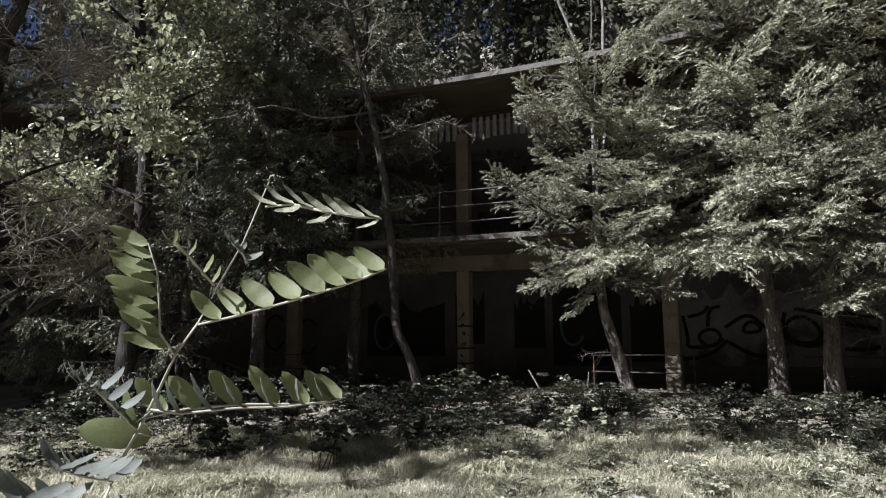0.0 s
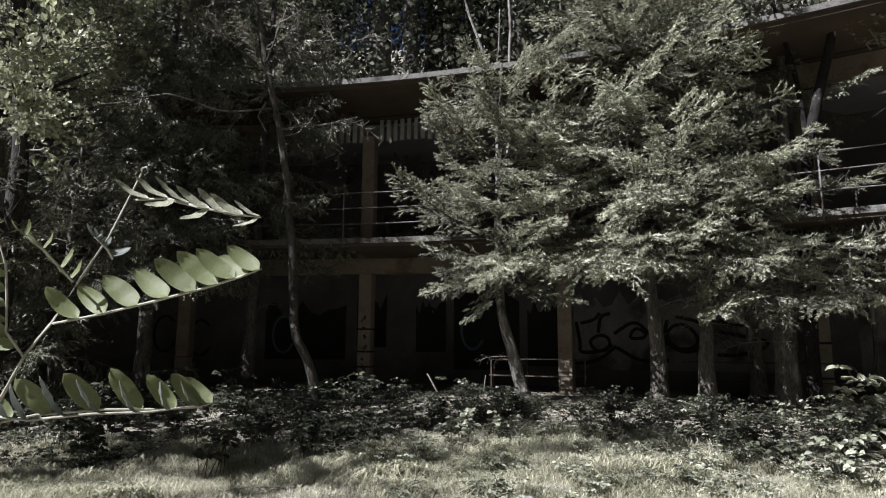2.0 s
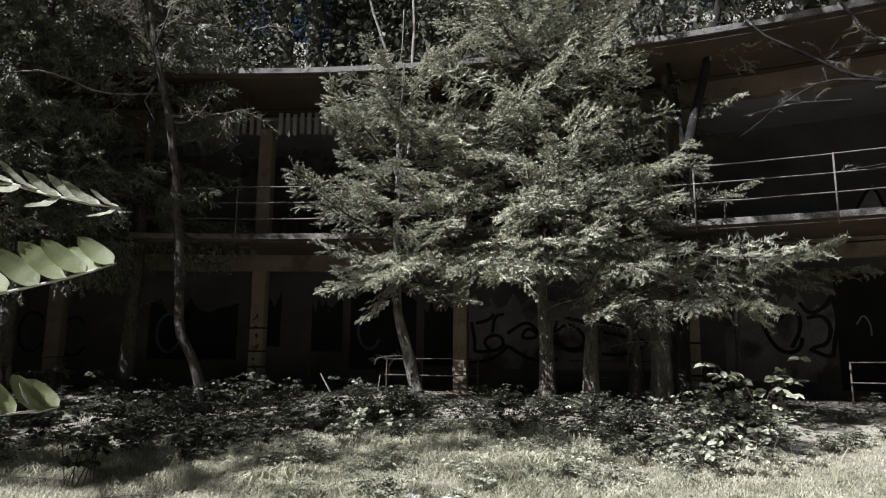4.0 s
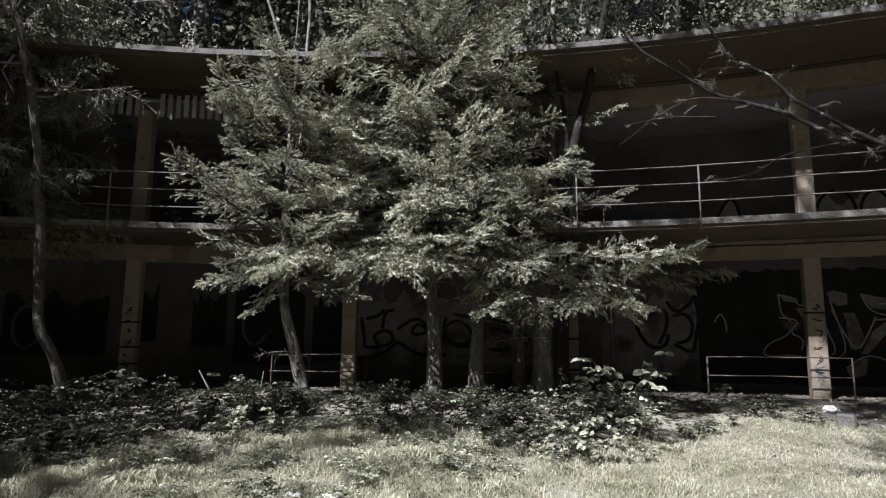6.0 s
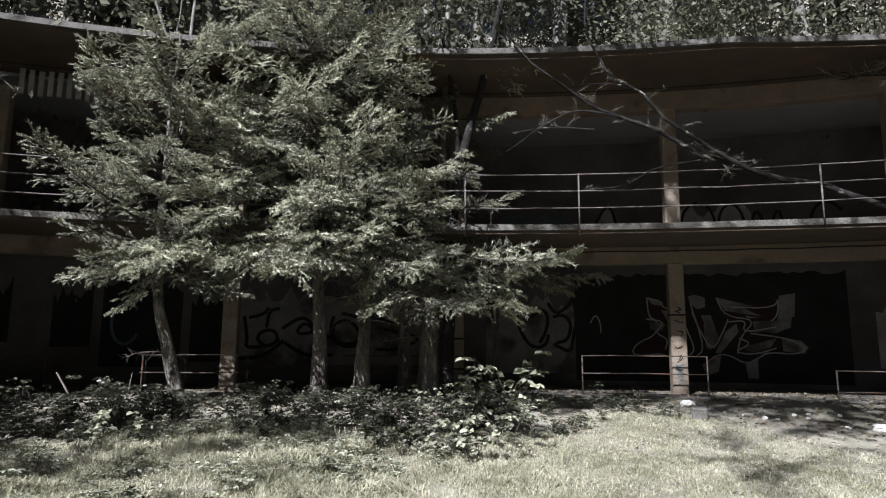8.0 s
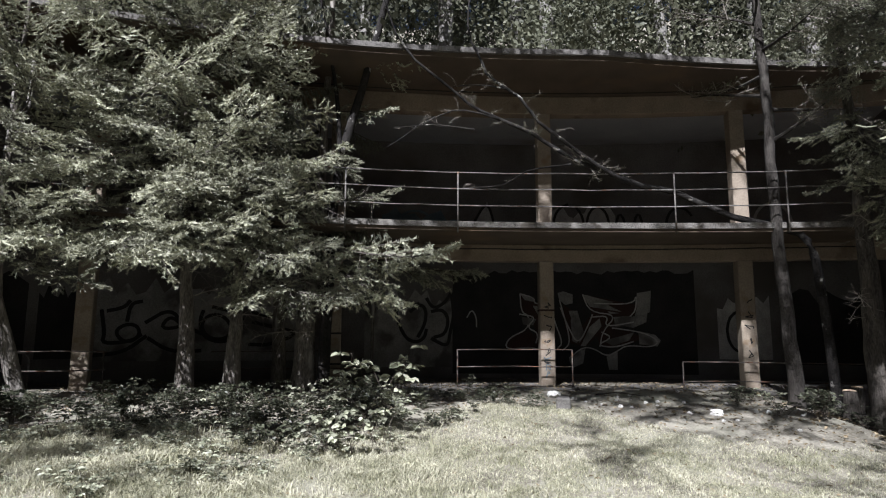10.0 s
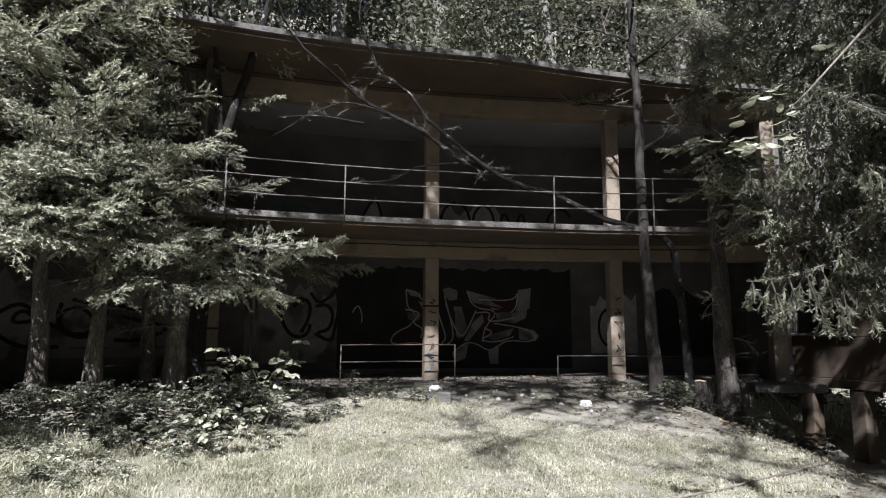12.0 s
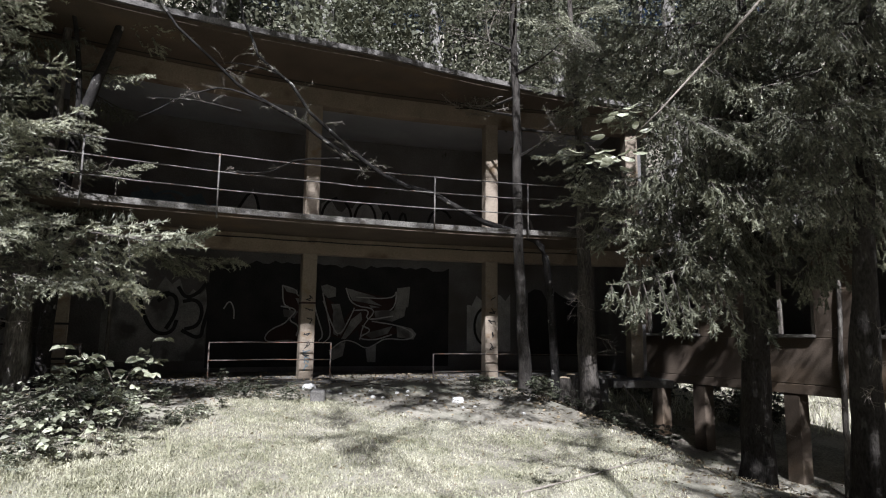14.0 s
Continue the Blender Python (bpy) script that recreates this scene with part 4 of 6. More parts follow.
# each: midrib, pairs, leaflet length, side, seed, twist
locust_leaf([(-0.593, 1.935, 1.494), (-0.476, 1.906, 1.517), (-0.343, 1.86, 1.548), (-0.231, 1.821, 1.576), (-0.164, 1.8, 1.597), (-0.119, 1.785, 1.613)], 9, 0.115, (-0.4, 0.1, 1), 1, 0.15, both=False, lean=-0.7)
locust_leaf([(-0.72, 1.96, 1.268), (-0.624, 1.97, 1.289), (-0.491, 1.985, 1.298), (-0.367, 1.998, 1.296), (-0.283, 2.005, 1.3), (-0.245, 2.011, 1.309)], 7, 0.118, (-0.25, 0.05, 1), 2, 0.2, both=False, lean=-0.7)
locust_leaf([(-0.7, 1.945, 1.29), (-0.61, 1.9, 1.285), (-0.48, 1.89, 1.298), (-0.36, 1.9, 1.3), (-0.26, 1.91, 1.312)], 7, 0.1, (0.1, -0.6, 0.75), 9, 1.1, both=False, shapes=GREY)
locust_leaf([(-0.643, 1.928, 1.42), (-0.677, 1.915, 1.473), (-0.683, 1.912, 1.555), (-0.691, 1.909, 1.624), (-0.713, 1.898, 1.692)], 9, 0.128, (-1, -0.1, 0.3), 3, 0.3, both=False, lean=0.1, shapes=NARROW)
locust_leaf([(-0.463, 2.015, 1.807), (-0.383, 1.994, 1.809), (-0.286, 1.954, 1.78), (-0.211, 1.935, 1.762), (-0.143, 1.913, 1.754)], 7, 0.1, (-0.35, -0.3, 0.5), 4, 1.0, both=False, lean=-1.1, shapes=PALE)
locust_leaf([(-0.383, 1.994, 1.807), (-0.286, 1.954, 1.778), (-0.143, 1.913, 1.752)], 3, 0.085, (0.0, -0.5, -0.4), 14, 1.0, both=False, lean=-0.9, shapes=PALE)
locust_leaf([(-0.569, 1.959, 1.593), (-0.579, 1.934, 1.612), (-0.603, 1.881, 1.655), (-0.627, 1.838, 1.682)], 4, 0.055, (-0.6, -0.2, 0.6), 5, 1.1, shapes=NARROW, lean=0.5)
locust_leaf([(-0.5, 1.996, 1.655), (-0.494, 1.942, 1.67), (-0.514, 1.915, 1.694)], 6, 0.048, (-0.3, -0.3, 0.8), 6, 1.2, shapes=GREY, lean=0.3)
big = rod("leaf", [(-0.735, 1.96, 1.24), (-0.73, 1.93, 1.238), (-0.764, 2.095, 1.206)], [0.0026, 0.002, 0.0016], M_STEM, shoot, 6, "large pointed leaf low on the shoot")
big.matrix_basis = SB
for at, way, size, twist in (((-0.764, 2.095, 1.206), (-0.127, -0.132, 0.036), 0.187, 0.0), ((-0.73, 1.94, 1.245), (-0.35, -0.1, 0.9), 0.1, 0.9)):
    p, d = Vector(at), Vector(way).normalized()
    w = Vector((0.25 - p.x, 0.2 - p.y, 1.55 - p.z)).normalized().cross(d).normalized()
    face = Matrix((d, w, d.cross(w))).transposed().to_quaternion() @ Euler((twist, 0, 0)).to_quaternion()
    shared("leaflet", LEAFLETS[0], big, Matrix.LocRotScale(p, face, (size, size, size)))
locust_leaf([(-0.739, 1.96, 1.24), (-0.753, 1.867, 1.305), (-0.762, 1.806, 1.348), (-0.781, 1.773, 1.362)], 6, 0.08, (-0.5, -0.2, 0.8), 8, 1.2, shapes=GREY, lean=0.4)
locust_leaf([(-0.79, 1.962, 1.12), (-0.793, 1.846, 1.154), (-0.816, 1.775, 1.186)], 5, 0.1, (-0.6, -0.3, 0.6), 10, 1.1, shapes=GREY)
locust_leaf([(-0.84, 1.964, 1.03), (-0.84, 1.83, 1.07), (-0.86, 1.73, 1.13)], 5, 0.12, (-0.6, -0.3, 0.7), 11, 0.8, shapes=GREY)


# ---- the spruces before the gallery ----
WEST = math.pi          # compass angles: 0 is +x
SOUTH = -math.pi / 2
spruce_a = grow_spruce("spruce_tree", [(3.1, 10.45, 0.37), (2.89, 10.5, 1.1), (2.68, 10.55, 1.97), (2.58, 10.5, 2.94), (2.6, 10.4, 4.24)], 0.115, 6.3, 2.55, 1.5, 1.3, 46, 1, SPRAYS, "young leaning spruce with a sunlit trunk and boughs", "spruces before the terrace", toward=-2.3, spread=2.1, dead=2, material=M_SUNBARK, tilt=(-0.1, 0.3), crowd=1.3, boughs=[((2.52, 10.69, 3.32), (0.74, 9.83, 3.94)), ((2.72, 10.64, 4.6), (1.28, 9.88, 5.54)), ((2.74, 10.64, 4.3), (1.4, 10.17, 5.24)), ((2.79, 10.62, 4.01), (1.51, 10.06, 4.46)), ((2.81, 10.62, 3.72), (1.81, 9.4, 3.82)), ((2.84, 10.61, 3.15), (1.77, 9.82, 2.64)), ((2.84, 10.71, 2.68), (2.0, 10.08, 1.88)), ((2.91, 10.39, 3.31), (3.03, 8.78, 3.25)), ((2.86, 10.5, 2.94), (2.06, 8.84, 2.44)), ((2.79, 10.62, 5.01), (1.99, 9.57, 5.25))])
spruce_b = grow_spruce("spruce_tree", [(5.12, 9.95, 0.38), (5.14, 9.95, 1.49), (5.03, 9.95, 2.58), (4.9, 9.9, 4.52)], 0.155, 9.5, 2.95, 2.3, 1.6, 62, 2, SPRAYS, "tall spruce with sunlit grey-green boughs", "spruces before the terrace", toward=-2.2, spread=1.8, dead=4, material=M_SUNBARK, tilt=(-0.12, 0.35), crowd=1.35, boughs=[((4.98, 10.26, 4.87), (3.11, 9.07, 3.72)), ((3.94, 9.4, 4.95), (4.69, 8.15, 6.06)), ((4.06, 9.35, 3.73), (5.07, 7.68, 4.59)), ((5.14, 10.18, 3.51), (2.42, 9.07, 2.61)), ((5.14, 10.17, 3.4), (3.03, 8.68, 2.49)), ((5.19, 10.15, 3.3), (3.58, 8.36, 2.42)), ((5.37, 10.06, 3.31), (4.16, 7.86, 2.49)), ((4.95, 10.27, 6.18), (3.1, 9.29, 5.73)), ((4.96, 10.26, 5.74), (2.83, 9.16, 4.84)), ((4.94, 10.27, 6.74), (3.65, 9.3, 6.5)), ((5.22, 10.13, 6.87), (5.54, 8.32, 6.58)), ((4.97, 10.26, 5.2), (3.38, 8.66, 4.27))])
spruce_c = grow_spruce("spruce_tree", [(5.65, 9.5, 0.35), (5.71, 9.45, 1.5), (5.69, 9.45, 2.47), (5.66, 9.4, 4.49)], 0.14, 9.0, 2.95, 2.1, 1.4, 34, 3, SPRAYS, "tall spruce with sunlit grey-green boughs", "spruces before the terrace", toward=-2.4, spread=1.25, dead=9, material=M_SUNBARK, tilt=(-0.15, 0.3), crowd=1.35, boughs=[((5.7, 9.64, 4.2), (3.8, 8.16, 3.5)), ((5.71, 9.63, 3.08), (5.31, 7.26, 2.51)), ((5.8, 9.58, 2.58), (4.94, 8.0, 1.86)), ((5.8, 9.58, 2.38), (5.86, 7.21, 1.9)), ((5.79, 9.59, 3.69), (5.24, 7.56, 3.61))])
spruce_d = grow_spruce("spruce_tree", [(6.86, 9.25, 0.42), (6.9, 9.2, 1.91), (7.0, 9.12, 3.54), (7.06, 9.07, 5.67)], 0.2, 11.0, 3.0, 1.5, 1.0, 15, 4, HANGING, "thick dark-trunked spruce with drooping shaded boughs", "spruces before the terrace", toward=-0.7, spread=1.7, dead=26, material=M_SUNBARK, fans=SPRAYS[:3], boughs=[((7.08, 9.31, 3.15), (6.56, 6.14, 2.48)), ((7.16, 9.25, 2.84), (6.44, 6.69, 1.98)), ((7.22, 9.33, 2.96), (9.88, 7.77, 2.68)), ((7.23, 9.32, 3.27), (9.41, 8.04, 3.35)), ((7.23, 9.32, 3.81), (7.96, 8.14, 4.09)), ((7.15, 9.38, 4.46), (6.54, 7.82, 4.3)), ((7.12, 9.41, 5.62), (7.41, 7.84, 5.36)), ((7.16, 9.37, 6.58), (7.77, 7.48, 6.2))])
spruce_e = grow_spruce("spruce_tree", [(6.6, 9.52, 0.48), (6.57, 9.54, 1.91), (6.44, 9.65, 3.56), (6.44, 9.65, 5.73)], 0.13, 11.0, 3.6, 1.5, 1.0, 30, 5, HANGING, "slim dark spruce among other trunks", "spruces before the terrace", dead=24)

# ---- a slender double-stemmed pale tree among the spruces ----
def pole_tree(name, pts, r0, r1, label, material=M_PALEBARK, forks=()):
    """A bare thin tree or dead stem that follows pts, with forks of its own."""
    pts = [Vector(p) for p in pts]
    base = pts[0].copy()
    tree = empty(name, base, label, "tree")
    trunk_of(tree, "trunk", pts, r0, r1, material, 9, 1.2)
    for line, a, b in forks:
        ob = trunk_of(tree, "limb", line, a, b, material, 7, 1.1)
    return tree


def gz(x, y, dz=-0.2):
    return (x, y, ground_z(x, y) + dz)


for line in ([(2.58, 10.55, 3.3), (2.7, 10.9, 4.4), (2.73, 10.95, 5.4), (2.67, 10.95, 6.25), (2.4, 10.95, 7.0), (2.15, 10.95, 7.7), (1.95, 10.95, 8.8)],
             [(2.6, 10.5, 3.6), (2.88, 10.8, 4.8), (2.93, 10.85, 6.2), (2.96, 10.85, 7.3), (2.93, 10.85, 8.2), (3.0, 10.85, 9.2)], [(2.67, 10.95, 6.25), (2.75, 10.9, 6.9), (2.77, 10.9, 7.7)]):
    ob = trunk_of(spruce_a, "dead_stem", line, 0.042 if line[0][2] < 5 else 0.015, 0.02 if line[0][2] < 5 else 0.008, M_PALEBARK, 8, 1.0)
    tagged(ob, "thin pale dead stem before the roof")
pole_tree("birch_tree", [gz(7.07, 8.94), (7.07, 8.81, 3.49), (7.1, 8.66, 4.6), (7.23, 8.41, 5.49), (7.32, 8.2, 6.28), (7.46, 7.94, 7.48), (7.6, 7.7, 9.4)], 0.1, 0.05, "slanting dark trunk dappled with sun", M_DAPPLEBARK, forks=[([(7.1, 8.66, 4.6), (6.95, 8.6, 5.6), (6.7, 8.6, 6.7), (6.3, 8.65, 8.2)], 0.045, 0.02)])
pole_tree("sapling", [gz(8.09, 8.85), (8.05, 8.76, 1.93), (7.99, 8.8, 3.17), (7.95, 8.75, 3.9)], 0.035, 0.012, "thin dark sapling stem", M_BARK)

# ---- trees on the clearing's shaded side ----
# darker bark picked so that the trunk's shade is in its colour
tall = grow_broadleaf("broadleaf_tree", [(-0.24, 11.25, 0.3), (-0.5, 11.15, 1.12), (-0.74, 11.05, 1.65), (-0.86, 11.05, 3.06), (-0.98, 11.05, 4.27), (-1.18, 11.04, 5.36), (-1.36, 11.01, 6.04), (-1.53, 11.05, 6.84), (-1.75, 11.1, 7.78), (-1.9, 11.1, 9.5)], 0.085, 0.035, 4.6, 12, 1.7, SMALL, 0.9, 21, "slender crooked tree with a shaded trunk and bare side limbs", per=4, rise=0.35, material=M_BARK)
for line in ([(-1.22, 11.43, 5.17), (-0.91, 11.26, 5.14), (-0.67, 11.08, 5.27), (-0.53, 10.99, 5.53)],
             [(-1.33, 11.42, 5.67), (-1.69, 10.96, 5.42), (-2.11, 10.58, 5.23), (-2.5, 10.18, 5.29), (-2.79, 9.9, 5.22), (-3.13, 9.58, 4.92), (-3.47, 9.24, 4.73)],
             [(-1.44, 11.31, 5.73), (-1.53, 11.09, 5.38), (-1.34, 11.02, 5.04)]):
    trunk_of(tall, "limb", line, 0.022, 0.006, M_PALEBARK, 7, 1.0)
grow_broadleaf("broadleaf_tree", [(-5.15, 10.66, 0.2), (-5.05, 10.73, 3.22), (-5.05, 10.73, 4.4), (-5.22, 10.64, 6.41), (-5.32, 10.59, 7.45), (-5.4, 10.6, 10.0)], 0.16, 0.06, 2.6, 22, 2.4, LARGE, 1.15, 22, "dark-trunked tree with large sunlit leaves", per=8, toward=-1.3, spread=2.4, material=M_SHADEBARK)
grow_broadleaf("broadleaf_tree", [(-5.7, 7.6, 0.1), (-5.25, 7.45, 1.4), (-5.2, 7.31, 3.42), (-5.15, 7.2, 4.61), (-4.9, 7.19, 5.45), (-4.8, 7.2, 8.0)], 0.13, 0.05, 1.2, 30, 1.9, SMALL + DEADWOOD, 0.95, 23, "thin dark tree with tangled half-bare twigs", per=8, material=M_SHADEBARK)
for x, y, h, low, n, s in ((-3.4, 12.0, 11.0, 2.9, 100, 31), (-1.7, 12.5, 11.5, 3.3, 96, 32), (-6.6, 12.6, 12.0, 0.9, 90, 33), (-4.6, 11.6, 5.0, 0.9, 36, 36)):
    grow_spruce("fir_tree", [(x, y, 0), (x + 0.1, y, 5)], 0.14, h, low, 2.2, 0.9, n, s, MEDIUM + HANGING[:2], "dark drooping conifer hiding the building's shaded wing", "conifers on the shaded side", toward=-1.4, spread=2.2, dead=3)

# ---- trees on the terrace's far side ----
grow_broadleaf("broadleaf_tree", [(11.68, 2.69, 0.4), (11.67, 2.73, 1.75), (11.66, 2.79, 2.98), (11.65, 2.81, 5.01), (11.64, 2.86, 6.68), (11.64, 2.86, 10.5)], 0.115, 0.06, 4.6, 13, 1.7, SMALL, 0.9, 41, "straight sun-dappled trunk with thin leafy twigs", per=5, rise=0.1, material=M_SHADEBARK)
LEAN = [(11.98, 2.46, 3.16), (11.74, 2.86, 3.33), (11.4, 3.38, 3.49), (11.18, 3.74, 3.71), (10.81, 4.18, 3.97), (10.44, 4.68, 4.09), (9.97, 5.22, 4.41), (9.76, 4.98, 4.26), (9.46, 5.25, 4.38), (9.21, 5.48, 4.59), (8.9, 5.82, 4.9), (8.52, 6.2, 5.11), (8.19, 6.47, 5.28), (7.94, 6.7, 5.58), (7.44, 7.12, 6.02), (7.16, 7.33, 6.46), (6.94, 7.47, 7.2)]
FORK = [(10.05, 4.6, 4.02), (9.65, 4.98, 4.31), (9.37, 5.2, 4.52), (9.13, 5.42, 4.78), (8.85, 5.7, 5.08), (8.69, 5.86, 5.45), (8.48, 6.07, 5.64), (8.27, 6.28, 5.84), (8.2, 6.37, 6.14), (8.11, 6.49, 6.43), (8.06, 6.55, 6.92), (8.12, 6.49, 7.49)]
TWIGS = [[(8.36, 6.08, 5.04), (8.06, 6.48, 5.22), (7.84, 6.74, 5.21), (7.51, 7.11, 4.97), (7.3, 7.34, 4.72), (7.14, 7.49, 4.58)], [(8.06, 6.39, 4.86), (7.82, 6.69, 4.92), (7.56, 6.99, 4.95), (7.17, 7.39, 4.88)], [(9.18, 5.24, 4.3), (8.84, 5.81, 4.25), (8.57, 6.21, 3.97), (8.15, 6.76, 3.94)], [(8.5, 6.05, 5.61), (8.34, 6.27, 5.68), (8.12, 6.56, 5.71), (7.95, 6.77, 5.67)]]
leaning = pole_tree("leaning_tree", [gz(12.08, 2.18), (11.97, 2.23, 1.5), (11.88, 2.27, 2.3), (11.82, 2.3, 2.75)] + LEAN, 0.075, 0.016, "crooked lichened tree leaning far across the gallery front",
    material=M_DAPPLEBARK, forks=[(FORK, 0.036, 0.014)] + [(line, 0.016, 0.005) for line in TWIGS])
dress(leaning, LEAN[4:], DEADWOOD, 8, 0.3, 5, label="bare dry twigs")
dress(leaning, LEAN[5:14], SMALL, 24, 0.38, 6, label="sparse leafy twigs")
dress(leaning, FORK[1:9], SMALL, 18, 0.36, 8, label="sparse leafy twigs")
for line, k in zip(TWIGS, (7, 9, 10, 11)):
    dress(leaning, line[1:], DEADWOOD, 4, 0.28, k, label="bare dry twigs")
grow_spruce("spruce_tree", [(11.67, 1.54, 0.04), (11.67, 1.56, 1.17), (11.67, 1.58, 2.51), (11.66, 1.6, 4.42), (11.66, 1.68, 5.89)], 0.2, 13.0, 3.9, 0.9, 1.3, 44, 42, SPRAYS + HANGING[:1], "big spruce trunk dappled with sun, drooping boughs above", "spruces by the annex", toward=-2.4, spread=2.2, dead=9, material=M_BARK, boughs=[((11.89, 1.58, 7.19), (9.97, 0.54, 5.36)), ((11.88, 1.59, 6.39), (9.77, 0.47, 4.61)), ((11.88, 1.62, 4.94), (10.15, 0.8, 3.73)), ((11.89, 1.58, 4.29), (9.96, 0.64, 3.11)), ((11.89, 1.57, 7.42), (10.43, 1.88, 6.03)), ((11.88, 1.6, 6.05), (10.15, 0.82, 6.24)), ((11.88, 1.64, 3.64), (9.97, 0.41, 2.88))])
grow_spruce("spruce_tree", [(9.93, -0.84, -0.1), (9.92, -0.92, 1.1), (9.91, -0.96, 2.34), (9.91, -0.98, 4.2)], 0.23, 9.5, 3.0, 1.7, 1.5, 48, 43, HANGING, "thick shaded spruce with hanging sprays", "spruces by the annex", toward=2.6, spread=2.6, dead=8, material=M_SHADEBARK, boughs=[((10.28, -1.23, 6.15), (8.75, 0.8, 5.81)), ((10.29, -1.18, 5.17), (8.65, 0.77, 5.11)), ((10.29, -1.14, 4.3), (8.36, 0.68, 3.38)), ((10.3, -1.12, 3.96), (8.66, 0.64, 2.89)), ((10.3, -1.09, 3.29), (8.57, 0.55, 2.43)), ((10.29, -1.18, 4.47), (7.98, 0.14, 3.39)), ((10.29, -1.14, 3.7), (7.76, -0.33, 3.1)), ((10.3, -1.1, 2.87), (8.17, -0.14, 2.39)), ((9.5, -1.06, 4.55), (6.98, 0.18, 3.77)), ((10.3, -1.1, 2.95), (7.95, 0.78, 1.98)), ((10.3, -1.12, 3.28), (8.15, -0.49, 2.81)), ((10.29, -1.2, 5.61), (8.17, 0.41, 5.22)), ((10.29, -1.19, 5.43), (7.77, -0.09, 4.46)), ((10.3, -1.1, 3.62), (8.57, 0.03, 2.66)), ((10.27, -1.27, 6.32), (7.93, -0.66, 4.93))])
grow_spruce("spruce_tree", [(8.55, -1.79, -0.06), (8.53, -1.87, 1.18), (8.52, -1.93, 2.44), (8.48, -2.07, 4.68)], 0.2, 9.0, 2.9, 1.8, 1.6, 54, 44, HANGING, "spruce with blotched bark and hanging sprays", "spruces by the annex", spread=3.14, dead=7, material=M_SHADEBARK, boughs=[((8.68, -2.09, 3.86), (7.49, -0.94, 3.15)), ((8.66, -2.19, 4.89), (7.64, -1.26, 4.06)), ((8.68, -2.08, 4.14), (7.25, -1.16, 3.51)), ((8.7, -2.03, 3.26), (7.51, -0.85, 2.85)), ((8.65, -2.19, 5.32), (7.18, -1.5, 4.44))])
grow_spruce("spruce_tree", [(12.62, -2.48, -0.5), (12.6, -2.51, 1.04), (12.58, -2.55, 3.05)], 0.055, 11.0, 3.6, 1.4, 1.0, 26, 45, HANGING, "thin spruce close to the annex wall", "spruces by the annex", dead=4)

# ---- the wooded slope behind ----
def leafy_crown(seed, h, low, wide, leaves, size, material):
    """The crown of a forest tree as one mesh: leaves gathered in uneven clumps on rising limbs."""
    rng = np.random.default_rng(seed)
    P = []
    limbs = 16
    per = leaves // (limbs * 6)
    for i in range(limbs):
        u = (i + rng.random()) / limbs
        a, L = rng.uniform(0, 2 * math.pi), wide * (1 - 0.6 * u) * rng.uniform(0.55, 1.15)
        z = low + (h - low) * u
        for j in range(6):
            k = 0.25 + 0.75 * (j + rng.random()) / 6
            c = np.array([math.cos(a) * L * k, math.sin(a) * L * k, z + L * k * rng.uniform(0.1, 0.6)])
            P.append(c + rng.normal(size=(per, 3)) * np.array([0.42, 0.42, 0.3]) * rng.uniform(0.6, 1.3))
    P = np.concatenate(P)
    n = len(P)
    D, N = unit(rng.normal(size=(n, 3))), unit(rng.normal(size=(n, 3)) * 0.7 + np.array([0, 0, 0.8]))
    l = size * rng.uniform(0.6, 1.3, n)
    S = unit(np.cross(D, N)) * (l * 0.32)[:, None]
    E = D * l[:, None]
    V = np.stack([P, P + E * 0.45 + S, P + E, P + E * 0.45 - S], 1).reshape(-1, 3)
    F = [(4 * i, 4 * i + 1, 4 * i + 2, 4 * i + 3) for i in range(n)]
    return mesh_of("crown", V, F, [material])


def far_tree(seed, leaves, size, group="trees on the slope", label="leafy tree on the wooded slope"):
    rng = random.Random(seed)
    h = rng.uniform(11, 14)
    tree = empty("forest_tree", (0, 0, 0), label, "tree", group)
    pts = [(0, 0, -0.4), (rng.uniform(-0.3, 0.3), 0, h * 0.5), (rng.uniform(-0.7, 0.7), 0.2, h)]
    trunk_of(tree, "trunk", pts, 0.18, 0.05, M_PALEBARK, 8)
    shared("crown", leafy_crown(seed, h, 1.8, 3.3, leaves, size, M_FARLEAF), tree)
    return tree


models = [far_tree(s, 19000, 0.078) for s in (301, 302, 303)]
spots, rng = [], random.Random(9)
for row, (r, n) in enumerate(((29.3, 22), (31.5, 22), (34.5, 20), (39.0, 18), (45.0, 18))):
    for i in range(n):
        th = -40 + 140 * (i + 0.5 * (row % 2) + rng.uniform(0, 0.4)) / n
        p = pol(th, r + rng.uniform(-0.8, 0.8))
        if not (64 < th < 86 and r < 31) and not -60 < math.degrees(math.atan2(p.x, p.y)) < -34.5:        # open ground behind the annex, open sky past the tangled tree
            spots.append(p)
SLOPE = len(spots)
for i in range(64):                # unseen ring of trees, added to keep skylight off the clearing
    a = radians(112 + 205 * (i + rng.uniform(0, 0.5)) / 64)
    d = 15.0 + 2.6 * (i % 3) + rng.uniform(0, 1.2) + (9 if radians(208) < a else 14 if a < radians(152) else 0)
    spots.append(Vector((d * math.sin(a), d * math.cos(a), 0)))
ring = [far_tree(s, 1600, 0.42, "trees round the clearing", "unseen leafy tree added to block skylight") for s in (311, 312)]
